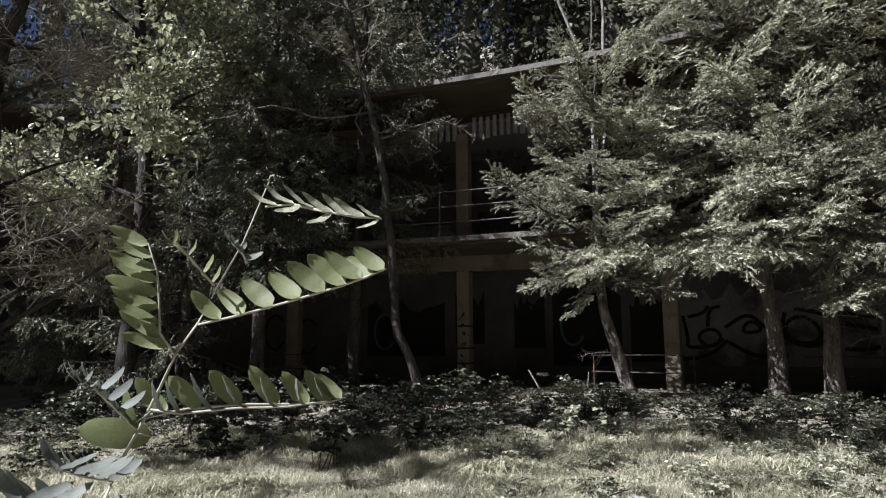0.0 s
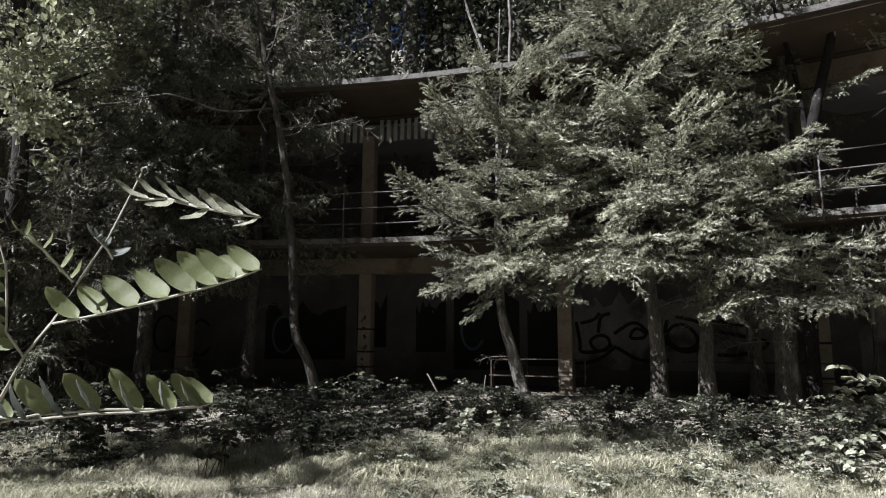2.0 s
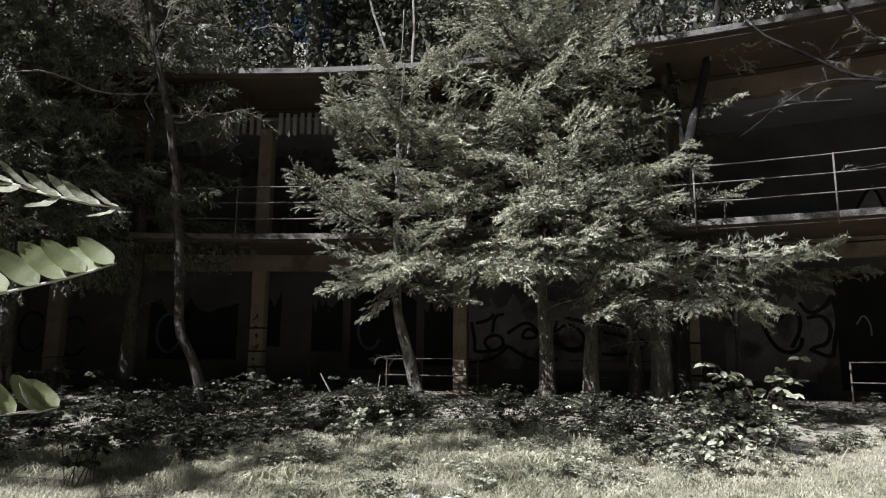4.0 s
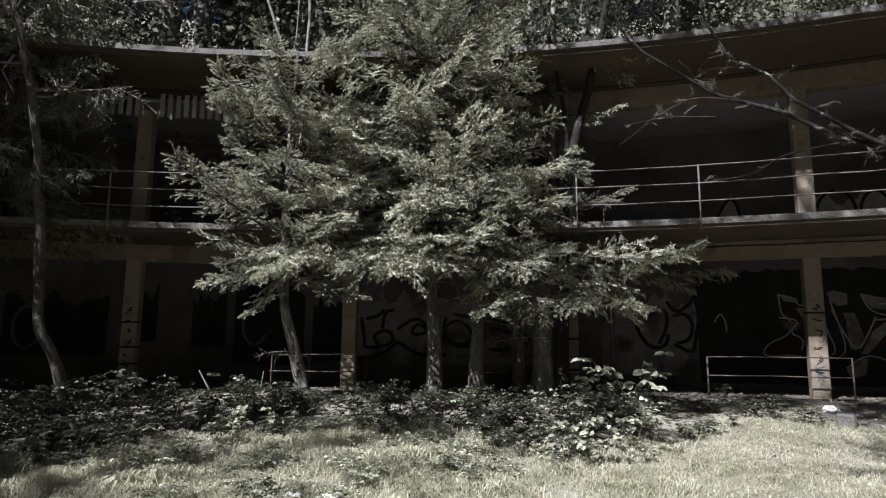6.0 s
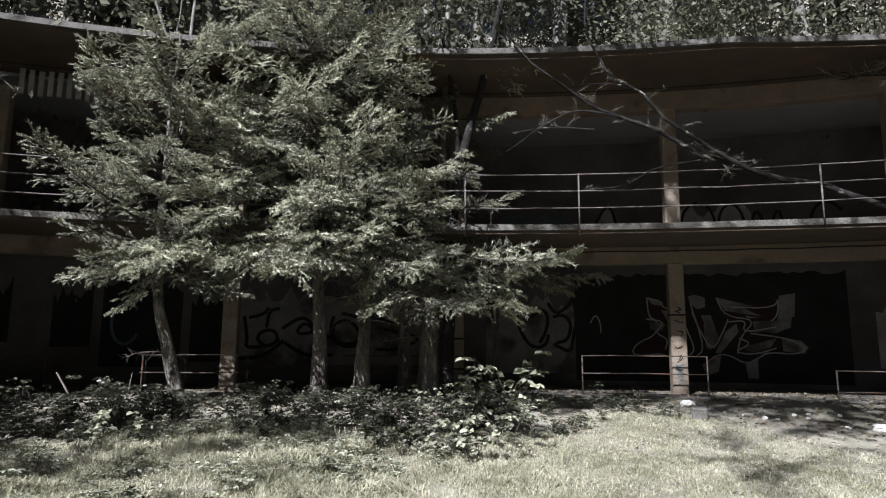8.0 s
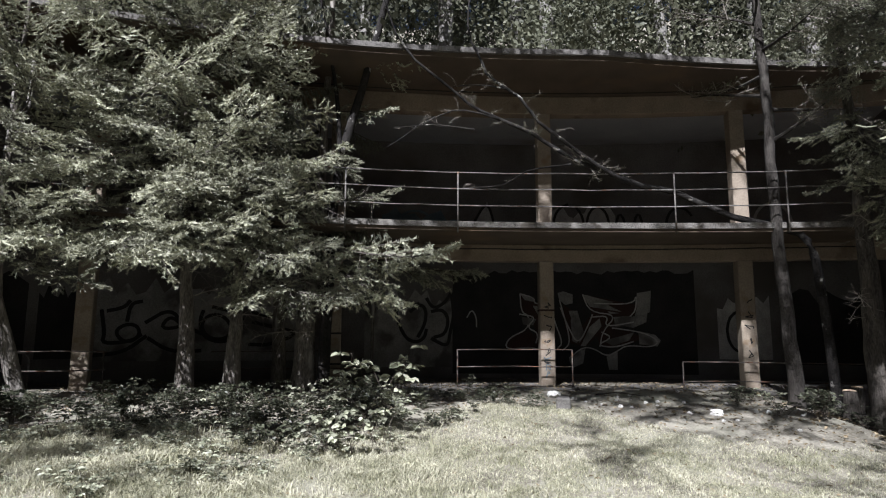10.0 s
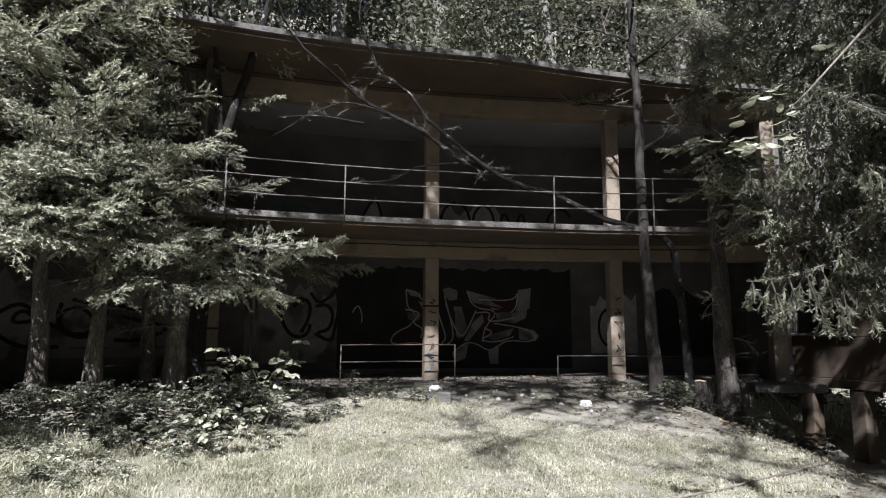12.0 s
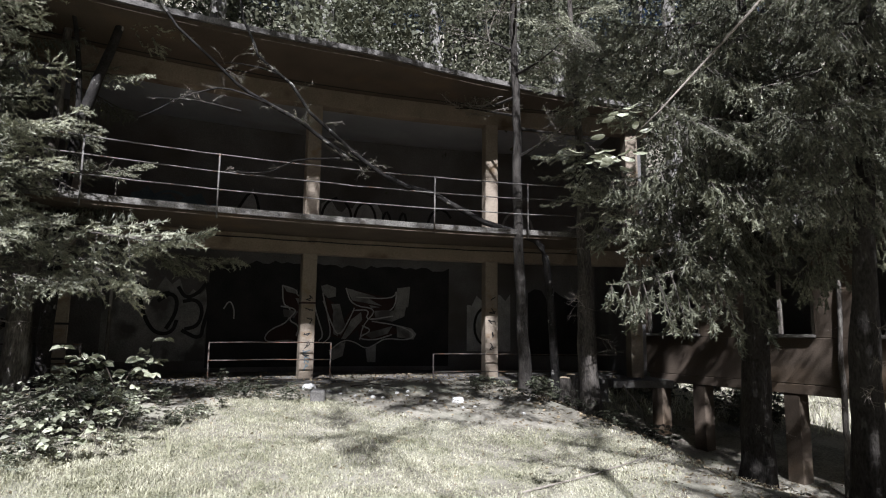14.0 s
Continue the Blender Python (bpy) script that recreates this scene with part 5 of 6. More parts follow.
for i, p in enumerate(spots):
    p.z = ground_z(p.x, p.y) - 0.1
    s = rng.uniform(0.95, 1.3) if i < SLOPE else rng.uniform(1.15, 1.35) * (0.78 if 225 < math.degrees(math.atan2(p.x, p.y)) % 360 < 275 else 1)
    if i < SLOPE and math.degrees(math.atan2(p.x - OX, p.y - OY)) < 24:
        s *= 1.3
    m = Matrix.LocRotScale(p, Euler((0, 0, rng.uniform(0, 6.28))), (s, s, s))
    kind, j = (models, i) if i < SLOPE else (ring, i - SLOPE)
    if j < len(kind):
        kind[j].matrix_basis = m
    else:
        copy_thing(kind[j % len(kind)], m)
# conifers at the edges
for x, y, h, s in ((-13, 14, 12, 63), (24, -13.5, 12, 66), (29, -10, 12, 68)):
    grow_spruce("fir_tree", [(x, y, 0), (x, y, 5)], 0.2, h, 1.2, 2.6, 0.8, 60, s, COARSE, "dark conifer at the edge of the clearing", "conifers round the clearing")
for th, r, h, s in ((19.4, 28.6, 11.2, 81), (24.5, 28.8, 11.5, 82), (27.5, 28.0, 12.0, 83), (31.0, 28.5, 12.5, 84), (10.0, 28.3, 12.5, 85), (4.0, 28.3, 12.0, 86)):
    p = pol(th, r)
    grow_spruce("fir_tree", [(p.x, p.y, 0), (p.x, p.y, 6)], 0.16, h, 3.5, 2.4, 0.7, 46, s, MEDIUM, "dark conifer rising behind the roof", "conifers behind the roof")
# unseen tree that carries the bough hanging into view, and casts shade
grow_broadleaf("broadleaf_tree", [(2.0, -4.6, 0), (2.1, -4.4, 2.5), (2.2, -4.2, 5.0), (2.3, -4.2, 8.0), (2.3, -4.2, 12.0)], 0.15, 0.05, 4.0, 26, 2.7, CLUMPS, 1.3, 71, "unseen young tree carrying the hanging bough, also a shade caster", per=6)
# two more out of view, added only to shade the right side
grow_broadleaf("broadleaf_tree", [(4.0, -5.0, 0), (4.1, -4.9, 2.5), (4.2, -4.8, 5.0), (4.2, -4.8, 12.0)], 0.15, 0.05, 4.5, 20, 2.4, CLUMPS, 1.2, 73, "unseen broad-leaved tree added to shade the annex side", per=5)
grow_broadleaf("broadleaf_tree", [(4.7, -3.3, 0), (4.75, -3.3, 2.0), (4.85, -3.35, 4.0), (4.85, -3.4, 8.0)], 0.11, 0.04, 2.6, 18, 1.7, CLUMPS, 1.1, 77, "small unseen tree added to shade the meadow edge", per=5)
# stands out of view, added to shade the left foreground
grow_broadleaf("broadleaf_tree", [(-7.7, 6.5, 0), (-7.6, 6.5, 3), (-7.5, 6.6, 10.2)], 0.14, 0.05, 3.0, 17, 2.0, CLUMPS, 1.1, 94, "unseen broad-leaved tree added to shade the clearing", per=3)
# tall unseen trees on both sides, placed so their crowns dapple clearing and terrace
for x, y, k in ((-8.3, 4.0, 91), (-9.8, 5.2, 92)):
    grow_broadleaf("broadleaf_tree", [(x, y, 0), (x + 0.1, y, 3), (x + 0.2, y + 0.1, 10.8)], 0.14, 0.05, 7.4, 16, 2.2, CLUMPS + LARGE, 1.1, k, "unseen broad-leaved tree added to shade the clearing", per=3)
overhead = pole_tree("broadleaf_tree", [gz(-2.6, -1.8), (-2.5, -1.7, 4.0), (-2.4, -1.6, 8.3)], 0.06, 0.022, "thin tree out of view, added to dapple the meadow",
                     forks=[([(-2.4, -1.6, 8.2), (-2.6, -3.0, 9.3), (-2.4, -4.8, 10.4)], 0.016, 0.006), ([(-2.4, -1.6, 8.2), (-1.9, -0.7, 9.0), (-1.1, 0.5, 9.7)], 0.016, 0.006), ([(-2.4, -1.6, 8.1), (-1.2, -2.0, 8.9), (0.1, -2.3, 9.5)], 0.016, 0.006), ([(-2.4, -1.6, 8.3), (-0.6, 0.8, 10.2), (2.2, 3.6, 11.2)], 0.016, 0.006)])
dress(overhead, [(-2.7, -3.5, 9.8), (-2.2, -5.0, 10.5)], LARGE + CLUMPS, 30, 1.1, 20, "branch")
dress(overhead, [(-1.7, -0.4, 9.1), (-1.0, 0.6, 9.8)], CLUMPS, 13, 1.0, 21, "branch")
dress(overhead, [(-0.5, -2.15, 9.2), (0.3, -2.3, 9.6)], CLUMPS, 13, 1.0, 22, "branch")
dress(overhead, [(-0.2, 1.2, 10.4), (2.3, 3.7, 11.3)], CLUMPS, 20, 0.9, 23, "branch")
tall = pole_tree("broadleaf_tree", [gz(4.2, -4.4), (4.2, -4.3, 4.0), (4.2, -4.2, 8.8)], 0.11, 0.04, "thin tree out of view, added to shade the right side",
                 forks=[([(4.2, -4.2, 8.5), (3.4, -2.0, 9.6), (2.4, -0.4, 10.0)], 0.016, 0.006), ([(4.2, -4.2, 8.6), (5.2, -1.5, 9.8), (5.6, 1.2, 10.3)], 0.016, 0.006), ([(4.2, -4.2, 8.7), (4.4, -2.0, 9.8), (4.7, 0.3, 10.2)], 0.015, 0.006), ([(4.2, -4.2, 8.8), (6.0, -1.5, 10.0), (7.3, 1.5, 10.8)], 0.015, 0.006), ([(4.2, -4.2, 8.4), (6.2, -2.3, 9.6), (7.7, -0.4, 10.4)], 0.015, 0.006)])
dress(tall, [(3.4, -2.0, 9.6), (1.2, 0.4, 10.0)], CLUMPS, 36, 1.15, 24, "branch")
dress(tall, [(5.2, -1.5, 9.8), (5.6, 1.6, 10.3)], CLUMPS, 20, 0.9, 25, "branch")
dress(tall, [(4.2, -2.3, 9.7), (4.5, 0.5, 10.2)], CLUMPS, 38, 1.2, 26, "branch")
dress(tall, [(6.2, -1.0, 10.1), (7.4, 1.7, 10.8)], CLUMPS, 22, 1.2, 27, "branch")
dress(tall, [(4.3, -1.7, 10.7), (6.0, -0.4, 11.4)], LARGE + CLUMPS, 44, 1.2, 29, "branch")
dress(tall, [(6.6, -1.8, 9.9), (7.9, -0.2, 10.5)], CLUMPS, 22, 1.2, 28, "branch")
# added crown above the view, limbs set sunward of balcony and roof edge
ENDS = ((3.7, 3.8, 11.3), (2.5, 3.0, 10.6), (4.9, 2.8, 11.0), (1.3, 1.8, 10.2), (2.4, 0.7, 9.8), (5.6, 4.2, 11.8), (0.6, 0.6, 9.9), (1.2, 4.5, 10.4), (3.3, 5.2, 11.2), (4.5, 4.4, 11.2), (6.3, 2.0, 11.2))
roofing = pole_tree("broadleaf_tree", [gz(1.3, -3.2), (1.35, -3.1, 5.0), (1.4, -3.0, 9.6)], 0.085, 0.04, "unseen thin tree added to shade the terrace",
                    forks=[([(1.4, -3.0, 9.3 - 0.15 * i), (0.6 * x + 0.55, 0.45 * y - 1.6, z - 0.4), (x, y, z)], 0.014, 0.005) for i, (x, y, z) in enumerate(ENDS)])
for i, (x, y, z) in enumerate(ENDS):
    dress(roofing, [(0.6 * x + 0.55, 0.45 * y - 1.6, z - 0.4), (x, y, z), (x + 0.5, y + 0.6, z + 0.1)], LARGE[:2] + CLUMPS, 23, 1.2, 140 + i, "branch")


# another unseen crown, its limb ends set to shade the terrace edge
ARCH = ((-1.5, 4.6, 10.5), (-0.6, 3.9, 10.4), (0.3, 3.1, 10.6), (1.2, 2.0, 10.3), (2.0, 1.0, 10.5), (2.8, 0.0, 10.4), (3.7, -1.4, 10.6))
arching = pole_tree("broadleaf_tree", [gz(-1.0, -2.6), (-0.95, -2.5, 5.0), (-0.9, -2.4, 9.4)], 0.06, 0.022, "unseen thin tree added to dapple the terrace edge",
                    forks=[([(-0.9, -2.4, 9.2 - 0.12 * i), (0.55 * x - 0.4, 0.5 * y - 1.1, z - 0.45), (x, y, z)], 0.014, 0.005) for i, (x, y, z) in enumerate(ARCH)])
for i, (x, y, z) in enumerate(ARCH):
    dress(arching, [(0.85 * x - 0.12, 0.87 * y - 0.3, z - 0.15), (x, y, z), (x + 0.4, y + 0.3, z + 0.1)], LARGE + CLUMPS, 26, 1.15, 160 + i, "branch")


# unseen crown added to keep sun off the undergrowth belt
BAND = ((-6.4, 5.6, 10.2), (-5.4, 5.1, 10.0), (-4.5, 4.4, 10.2), (-3.6, 3.7, 10.0), (-2.7, 3.0, 10.2))
banding = pole_tree("broadleaf_tree", [gz(-5.4, 1.6), (-5.35, 1.65, 5.0), (-5.2, 1.8, 9.2)], 0.1, 0.04, "unseen thin tree added to shade the undergrowth",
                    forks=[([(-5.2, 1.8, 8.9 - 0.1 * i), (0.6 * x - 2.1, 0.6 * y + 0.7, z - 0.4), (x, y, z)], 0.014, 0.005) for i, (x, y, z) in enumerate(BAND)])
for i, (x, y, z) in enumerate(BAND):
    dress(banding, [(x - 0.35, y + 0.2, z), (x, y, z), (x + 0.4, y - 0.25, z + 0.1)], LARGE + CLUMPS, 22, 1.1, 180 + i, "branch")


# ---- ground cover ----
def edge_of_meadow(x, y):
    """How far before the columns the grass ends; the undergrowth lies between."""
    th = math.degrees(math.atan2(x - OX, y - OY))
    return float(np.interp(th, (18, 24, 30, 36, 39, 42.5, 45.7, 48, 49.6, 54), (4.6, 3.9, 3.2, 4.0, 4.3, 2.9, 1.9, 2.1, 3.4, 4.4)))


def lit_meadow(x, y):
    """How grassy the clearing is at a place, 0 to 1."""
    s = 23.93 - reach(x, y) + 0.35 * noise.noise((x * 1.3, y * 1.3, 2))
    b = edge_of_meadow(x, y)
    g = smooth(b - 0.5, b + 0.4, s)
    u = 0.75 * x - 0.66 * y
    g *= 1 - 0.9 * smooth(5.2, 7.0, u + 0.5 * noise.noise((x * 0.8, y * 0.8, 5)))
    g *= 0.6 + 0.4 * smooth(-1.0, 2.0, x)
    g *= 0.06 + 0.94 * smooth(-0.2, 0.9, y + 0.5 * noise.noise((x * 0.9, y * 0.9, 8)))
    return g


def scatter_grass(count, seed):
    rng = np.random.default_rng(seed)
    P, H = [], []
    while len(P) < count:
        a, d = rng.uniform(-0.68, 2.0), math.sqrt(rng.uniform(4.6 ** 2, 12.5 ** 2))
        x, y = d * math.sin(a), d * math.cos(a)
        g = lit_meadow(x, y)
        if rng.random() > g:
            continue
        patch = 0.5 + 0.35 * noise.noise((x * 1.1, y * 1.1, 7)) + 0.3 * noise.noise((x * 3.4, y * 3.4, 1))
        patch = min(1.0, max(0.0, patch))
        if rng.random() > 0.08 + 1.3 * patch ** 1.3:
            continue
        tall = 0.026 + 0.19 * (1 - smooth(3.0, 7.0, x)) * patch ** 1.5 + 0.02 * rng.random()
        P.append((x, y, ground_z(x, y) - 0.005))
        H.append(tall * rng.uniform(0.6, 1.5))
    for i in range(12000):          # the sunny bank behind the annex
        x, y = rng.uniform(16.5, 27), rng.uniform(-8, 2)
        P.append((x, y, ground_z(x, y) - 0.01))
        H.append(rng.uniform(0.15, 0.4))
    P, H = np.array(P), np.array(H)
    n = len(P)
    a = rng.uniform(0, 2 * math.pi, n)
    lean = np.stack([np.cos(a), np.sin(a), np.zeros(n)], 1)
    side = np.stack([-np.sin(a), np.cos(a), np.zeros(n)], 1) * (0.0016 + 0.0042 * rng.random((n, 1)) ** 2) * np.clip(H / 0.12, 1, 3)[:, None]
    h = H[:, None]
    bend = rng.uniform(0.5, 1.95, (n, 1))
    up = np.array([0, 0, 1.0])
    mid = P + lean * h * bend * 0.35 + up * h * 0.62
    tip = P + lean * h * bend + up * h * (1.02 - 0.5 * bend)
    V = np.stack([P - side, P + side, mid + side * 0.8, mid - side * 0.8, tip], 1).reshape(-1, 3)
    F = []
    for i in range(n):
        k = 5 * i
        F += [(k, k + 1, k + 2, k + 3), (k + 3, k + 2, k + 4)]
    me = mesh_of("grass", V, F, [M_GRASS])
    return tagged(new("grass", me), "dry sunlit meadow grass on the clearing", "grass", kind="stuff")


scatter_grass(230000, 5)


def litter(count, seed):
    """Dead leaves and chips on the soil and the terrace edge."""
    rng = np.random.default_rng(seed)
    P = []
    while len(P) < count:
        a, d = rng.uniform(-0.7, 2.05), math.sqrt(rng.uniform(5 ** 2, 14 ** 2))
        x, y = d * math.sin(a), d * math.cos(a)
        r = reach(x, y)
        if r > 25.9:
            continue
        z = FLOOR if r > 23.27 and 0.75 * x - 0.66 * y < 10 else ground_z(x, y)
        if lit_meadow(x, y) > rng.random() * 1.3:
            continue
        P.append((x, y, z + 0.008))
    P = np.array(P)
    n = len(P)
    D = unit(rng.normal(size=(n, 3)) * np.array([1, 1, 0.25]))
    N = unit(rng.normal(size=(n, 3)) * 0.35 + np.array([0, 0, 1]))
    l = rng.uniform(0.025, 0.07, n)
    V = leaf_corners(P, D, N, l, l * 0.6)
    F = []
    for i in range(n):
        k = 6 * i
        F += [(k, k + 1, k + 2, k + 3), (k, k + 3, k + 4, k + 5)]
    me = mesh_of("leaf_litter", V, F, [M_DEAD])
    return tagged(new("leaf_litter", me), "scattered dead leaves and chips", "leaf litter", kind="stuff")


litter(15000, 6)


def bramble_mesh(seed, leaf=0.055, height=0.55, canes=9, spread=0.45, material=None, wide=0.78, sets=7):
    """A low bush: arching canes with three-part leaves."""
    rng = np.random.default_rng(seed)
    verts, faces, P, D = [], [], [], []
    for c in range(canes):
        a, l = rng.uniform(0, 2 * math.pi), rng.uniform(0.6, 1.1)
        out = np.array([math.cos(a), math.sin(a), 0]) * spread * l
        start = np.array([rng.normal() * 0.08, rng.normal() * 0.08, -0.03])
        top = height * rng.uniform(0.55, 1.1)
        pts = [start + out * k + np.array([0, 0, top * math.sin(min(1.0, k * 1.15) * 1.9) + rng.normal() * 0.01]) for k in (0, 0.2, 0.4, 0.6, 0.8, 1)]
        tube(verts, faces, pts, [0.005, 0.0045, 0.004, 0.0035, 0.003, 0.002], 4, False)
        for k in range(sets):
            u = 0.2 + 0.8 * (k + rng.random()) / sets
            i = min(4, int(u * 5))
            q = pts[i] + (pts[i + 1] - pts[i]) * (u * 5 - i)
            w = rng.uniform(0, 2 * math.pi)
            d = np.array([math.cos(w), math.sin(w), rng.uniform(0.0, 0.5)])
            q2 = q + d * rng.uniform(0.03, 0.08)
            for da in (-1.0, 0, 1.0):
                e = np.array([d[0] * math.cos(da) - d[1] * math.sin(da), d[0] * math.sin(da) + d[1] * math.cos(da), rng.uniform(-0.35, 0.15)])
                P.append(q2)
                D.append(e)
    nb, nf = len(verts), len(faces)
    P, D = np.array(P), unit(np.array(D))
    n = len(P)
    N = unit(rng.normal(size=(n, 3)) * 0.4 + np.array([0, 0, 1]))
    l = leaf * rng.uniform(0.65, 1.25, n)
    verts = [tuple(v) for v in verts] + [tuple(v) for v in leaf_corners(P, D, N, l, l * wide, 0.15)]
    for i in range(n):
        k = nb + 6 * i
        faces += [(k, k + 1, k + 2, k + 3), (k, k + 3, k + 4, k + 5)]
    return mesh_of("bramble_bush", verts, faces, [M_CANE, material or M_BRAMBLE], [0] * nf + [1] * (len(faces) - nf))


BUSHES = [bramble_mesh(201, 0.085, 0.55, 8), bramble_mesh(202, 0.07, 0.4, 9, 0.5), bramble_mesh(203, 0.1, 0.7, 7, 0.4, None, 0.85), bramble_mesh(204, 0.06, 0.3, 11, 0.55), bramble_mesh(205, 0.135, 0.85, 6, 0.75, M_SUNBROAD, 0.85, 4), bramble_mesh(206, 0.085, 0.4, 5, 0.35, M_SUNBROAD, 0.6, 5)]


def bush(x, y, s, k, rz, label, group):
    ob = new("bramble_bush", BUSHES[k])
    ob.matrix_basis = Matrix.LocRotScale((x, y, ground_z(x, y)), Euler((0, 0, rz)), (s, s, s))
    return tagged(ob, label, "bush", group)


MASS = []


def massed(x, y, s, k, rz):
    """Undergrowth that nobody could count: joined into one object afterwards."""
    MASS.append((k, np.array(Matrix.LocRotScale((x, y, ground_z(x, y)), Euler((0, 0, rz)), (s, s, s)))))


def join_mass():
    verts, faces, index = [], [], []
    for k, m in MASS:
        me = BUSHES[k]
        co = np.empty(len(me.vertices) * 3)
        me.vertices.foreach_get("co", co)
        co = co.reshape(-1, 3) @ m[:3, :3].T + m[:3, 3]
        base = len(verts)
        verts += [tuple(v) for v in co]
        for p in me.polygons:
            faces.append(tuple(base + v for v in p.vertices))
            index.append(p.material_index)
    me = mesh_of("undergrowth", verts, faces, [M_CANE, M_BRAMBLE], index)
    return tagged(new("undergrowth", me), "mixed brambles and weeds on the shaded soil", "undergrowth", kind="stuff")


rng = random.Random(77)
for i in range(210):            # the belt of undergrowth along the terrace
    th = rng.uniform(6, 47)
    inner = pol(th, 22)
    r = rng.uniform(23.5 - edge_of_meadow(inner.x, inner.y), 22.75)
    p = pol(th, r)
    size, k, turn = rng.uniform(0.28, 0.66) * (1 - 0.4 * smooth(39, 43, th)), rng.choice((0, 0, 1, 2, 2, 3)), rng.uniform(0, 6.28)
    if i % 2:
        massed(p.x, p.y, size, k, turn)
    else:
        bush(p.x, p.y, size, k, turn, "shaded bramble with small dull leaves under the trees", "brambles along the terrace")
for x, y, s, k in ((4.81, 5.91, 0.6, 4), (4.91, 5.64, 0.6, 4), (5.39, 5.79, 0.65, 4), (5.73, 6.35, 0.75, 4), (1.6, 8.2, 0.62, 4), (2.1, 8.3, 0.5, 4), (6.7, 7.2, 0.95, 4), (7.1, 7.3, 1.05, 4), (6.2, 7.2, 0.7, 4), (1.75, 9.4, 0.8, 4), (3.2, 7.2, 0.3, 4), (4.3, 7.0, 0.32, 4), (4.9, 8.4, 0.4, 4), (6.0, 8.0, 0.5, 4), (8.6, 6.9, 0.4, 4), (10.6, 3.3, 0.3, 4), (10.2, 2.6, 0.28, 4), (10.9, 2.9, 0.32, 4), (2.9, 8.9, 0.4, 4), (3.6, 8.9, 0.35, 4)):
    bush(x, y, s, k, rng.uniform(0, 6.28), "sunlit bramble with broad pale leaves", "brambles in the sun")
for i in range(45):             # thicker undergrowth below the spruces
    p = pol(rng.uniform(23, 37), rng.uniform(20.4, 22.4))
    massed(p.x, p.y, rng.uniform(0.35, 0.65), rng.randrange(3), rng.uniform(0, 6.28))
for i in range(85):             # weeds on the shaded side
    x, y = rng.uniform(-7.5, 0.8), rng.uniform(7.6, 12.0)
    massed(x, y, rng.uniform(0.5, 1.1), rng.randrange(4), rng.uniform(0, 6.28))
for i in range(120):            # low weeds in the meadow
    x, y = rng.uniform(0.5, 7.5), rng.uniform(5.6, 8.6)
    if reach(x, y) < 22.4:
        bush(x, y, rng.uniform(0.3, 0.75), 5, rng.uniform(0, 6.28), "low weed in the dry grass", "weeds in the meadow")
for i in range(60):             # by the annex
    x, y = rng.uniform(9.6, 13.4), rng.uniform(-3.2, 3.4)
    if reach(x, y) < 23.0 and 0.75 * x - 0.66 * y > 5.2 and y > 0.2:
        massed(x, y, rng.uniform(0.3, 0.8), rng.choice((1, 3, 0)), rng.uniform(0, 6.28))
for i in range(60):             # the sunny bank under and behind the annex
    x, y = rng.uniform(16.5, 24), rng.uniform(-3, 3)
    massed(x, y, rng.uniform(0.6, 1.3), rng.choice((0, 2)), rng.uniform(0, 6.28))
join_mass()


# ---- small things ----
def iris(x, y):
    thing = empty("sword_leaf_plant", (x, y, ground_z(x, y)), "tuft of pale upright sword-shaped leaves", "plant")
    rng = random.Random(4)
    for i in range(6):
        a, l = rng.uniform(0, 6.28), rng.uniform(0.2, 0.42)
        out = Vector((math.cos(a), math.sin(a), 0)) * rng.uniform(0.05, 0.16)
        s = Vector((-math.sin(a), math.cos(a), 0)) * 0.013
        verts = []
        for k in (0, 0.35, 0.7, 1.0):
            c = out * k * k + Vector((0, 0, l * k))
            w = 1 - 0.9 * k ** 2
            verts += [c - s * w, c + out * 0.03, c + s * w]
        faces = []
        for k in range(3):
            for j in range(2):
                b = 3 * k + j
                faces.append((b, b + 1, b + 4, b + 3))
        shared("leaf", mesh_of("leaf", verts, faces, [M_GRASS]), thing)
    return thing


iris(5.64, 5.09)


def crumpled(name, x, y, s, label, flat=0.35, seed=1, category="litter", z=None):
    bm = bmesh.new()
    bmesh.ops.create_icosphere(bm, subdivisions=3, radius=1)
    for v in bm.verts:
        k = 1 + 0.35 * noise.noise(v.co * 1.7 + Vector((seed, 0, 0))) + 0.18 * noise.noise(v.co * 5 + Vector((0, seed, 0)))
        v.co = Vector((v.co.x * k, v.co.y * k * 0.7, v.co.z * k * flat)) * s
    ob = part(name, bm, M_PAPER)
    ob.location = (x, y, (ground_z(x, y) if z is None else z) + s * flat * 0.6)
    ob.rotation_euler.z = seed * 1.3
    return tagged(ob, label, category)


def paper_sheet(x, y, sx, sy, seed, label, lift=0.02):
    rng = random.Random(seed)
    verts, faces = [], []
    for z in (0, 0.002):
        for i in range(6):
            for j in range(5):
                verts.append(((i / 5 - 0.5) * sx, (j / 4 - 0.5) * sy, z + lift + 0.03 * noise.noise((i * 0.7 + seed, j * 0.8, 0)) + 0.02 * (i / 5) ** 2))
    for base, flip in ((0, True), (30, False)):
        for i in range(5):
            for j in range(4):
                a = base + i * 5 + j
                q = (a, a + 1, a + 6, a + 5)
                faces.append(q if flip else q[::-1])
    ob = new("paper_sheet", mesh_of("paper_sheet", verts, faces, [M_PAPER]))
    ob.location, ob.rotation_euler.z = (x, y, ground_z(x, y) + 0.01), seed
    return tagged(ob, label, "litter")


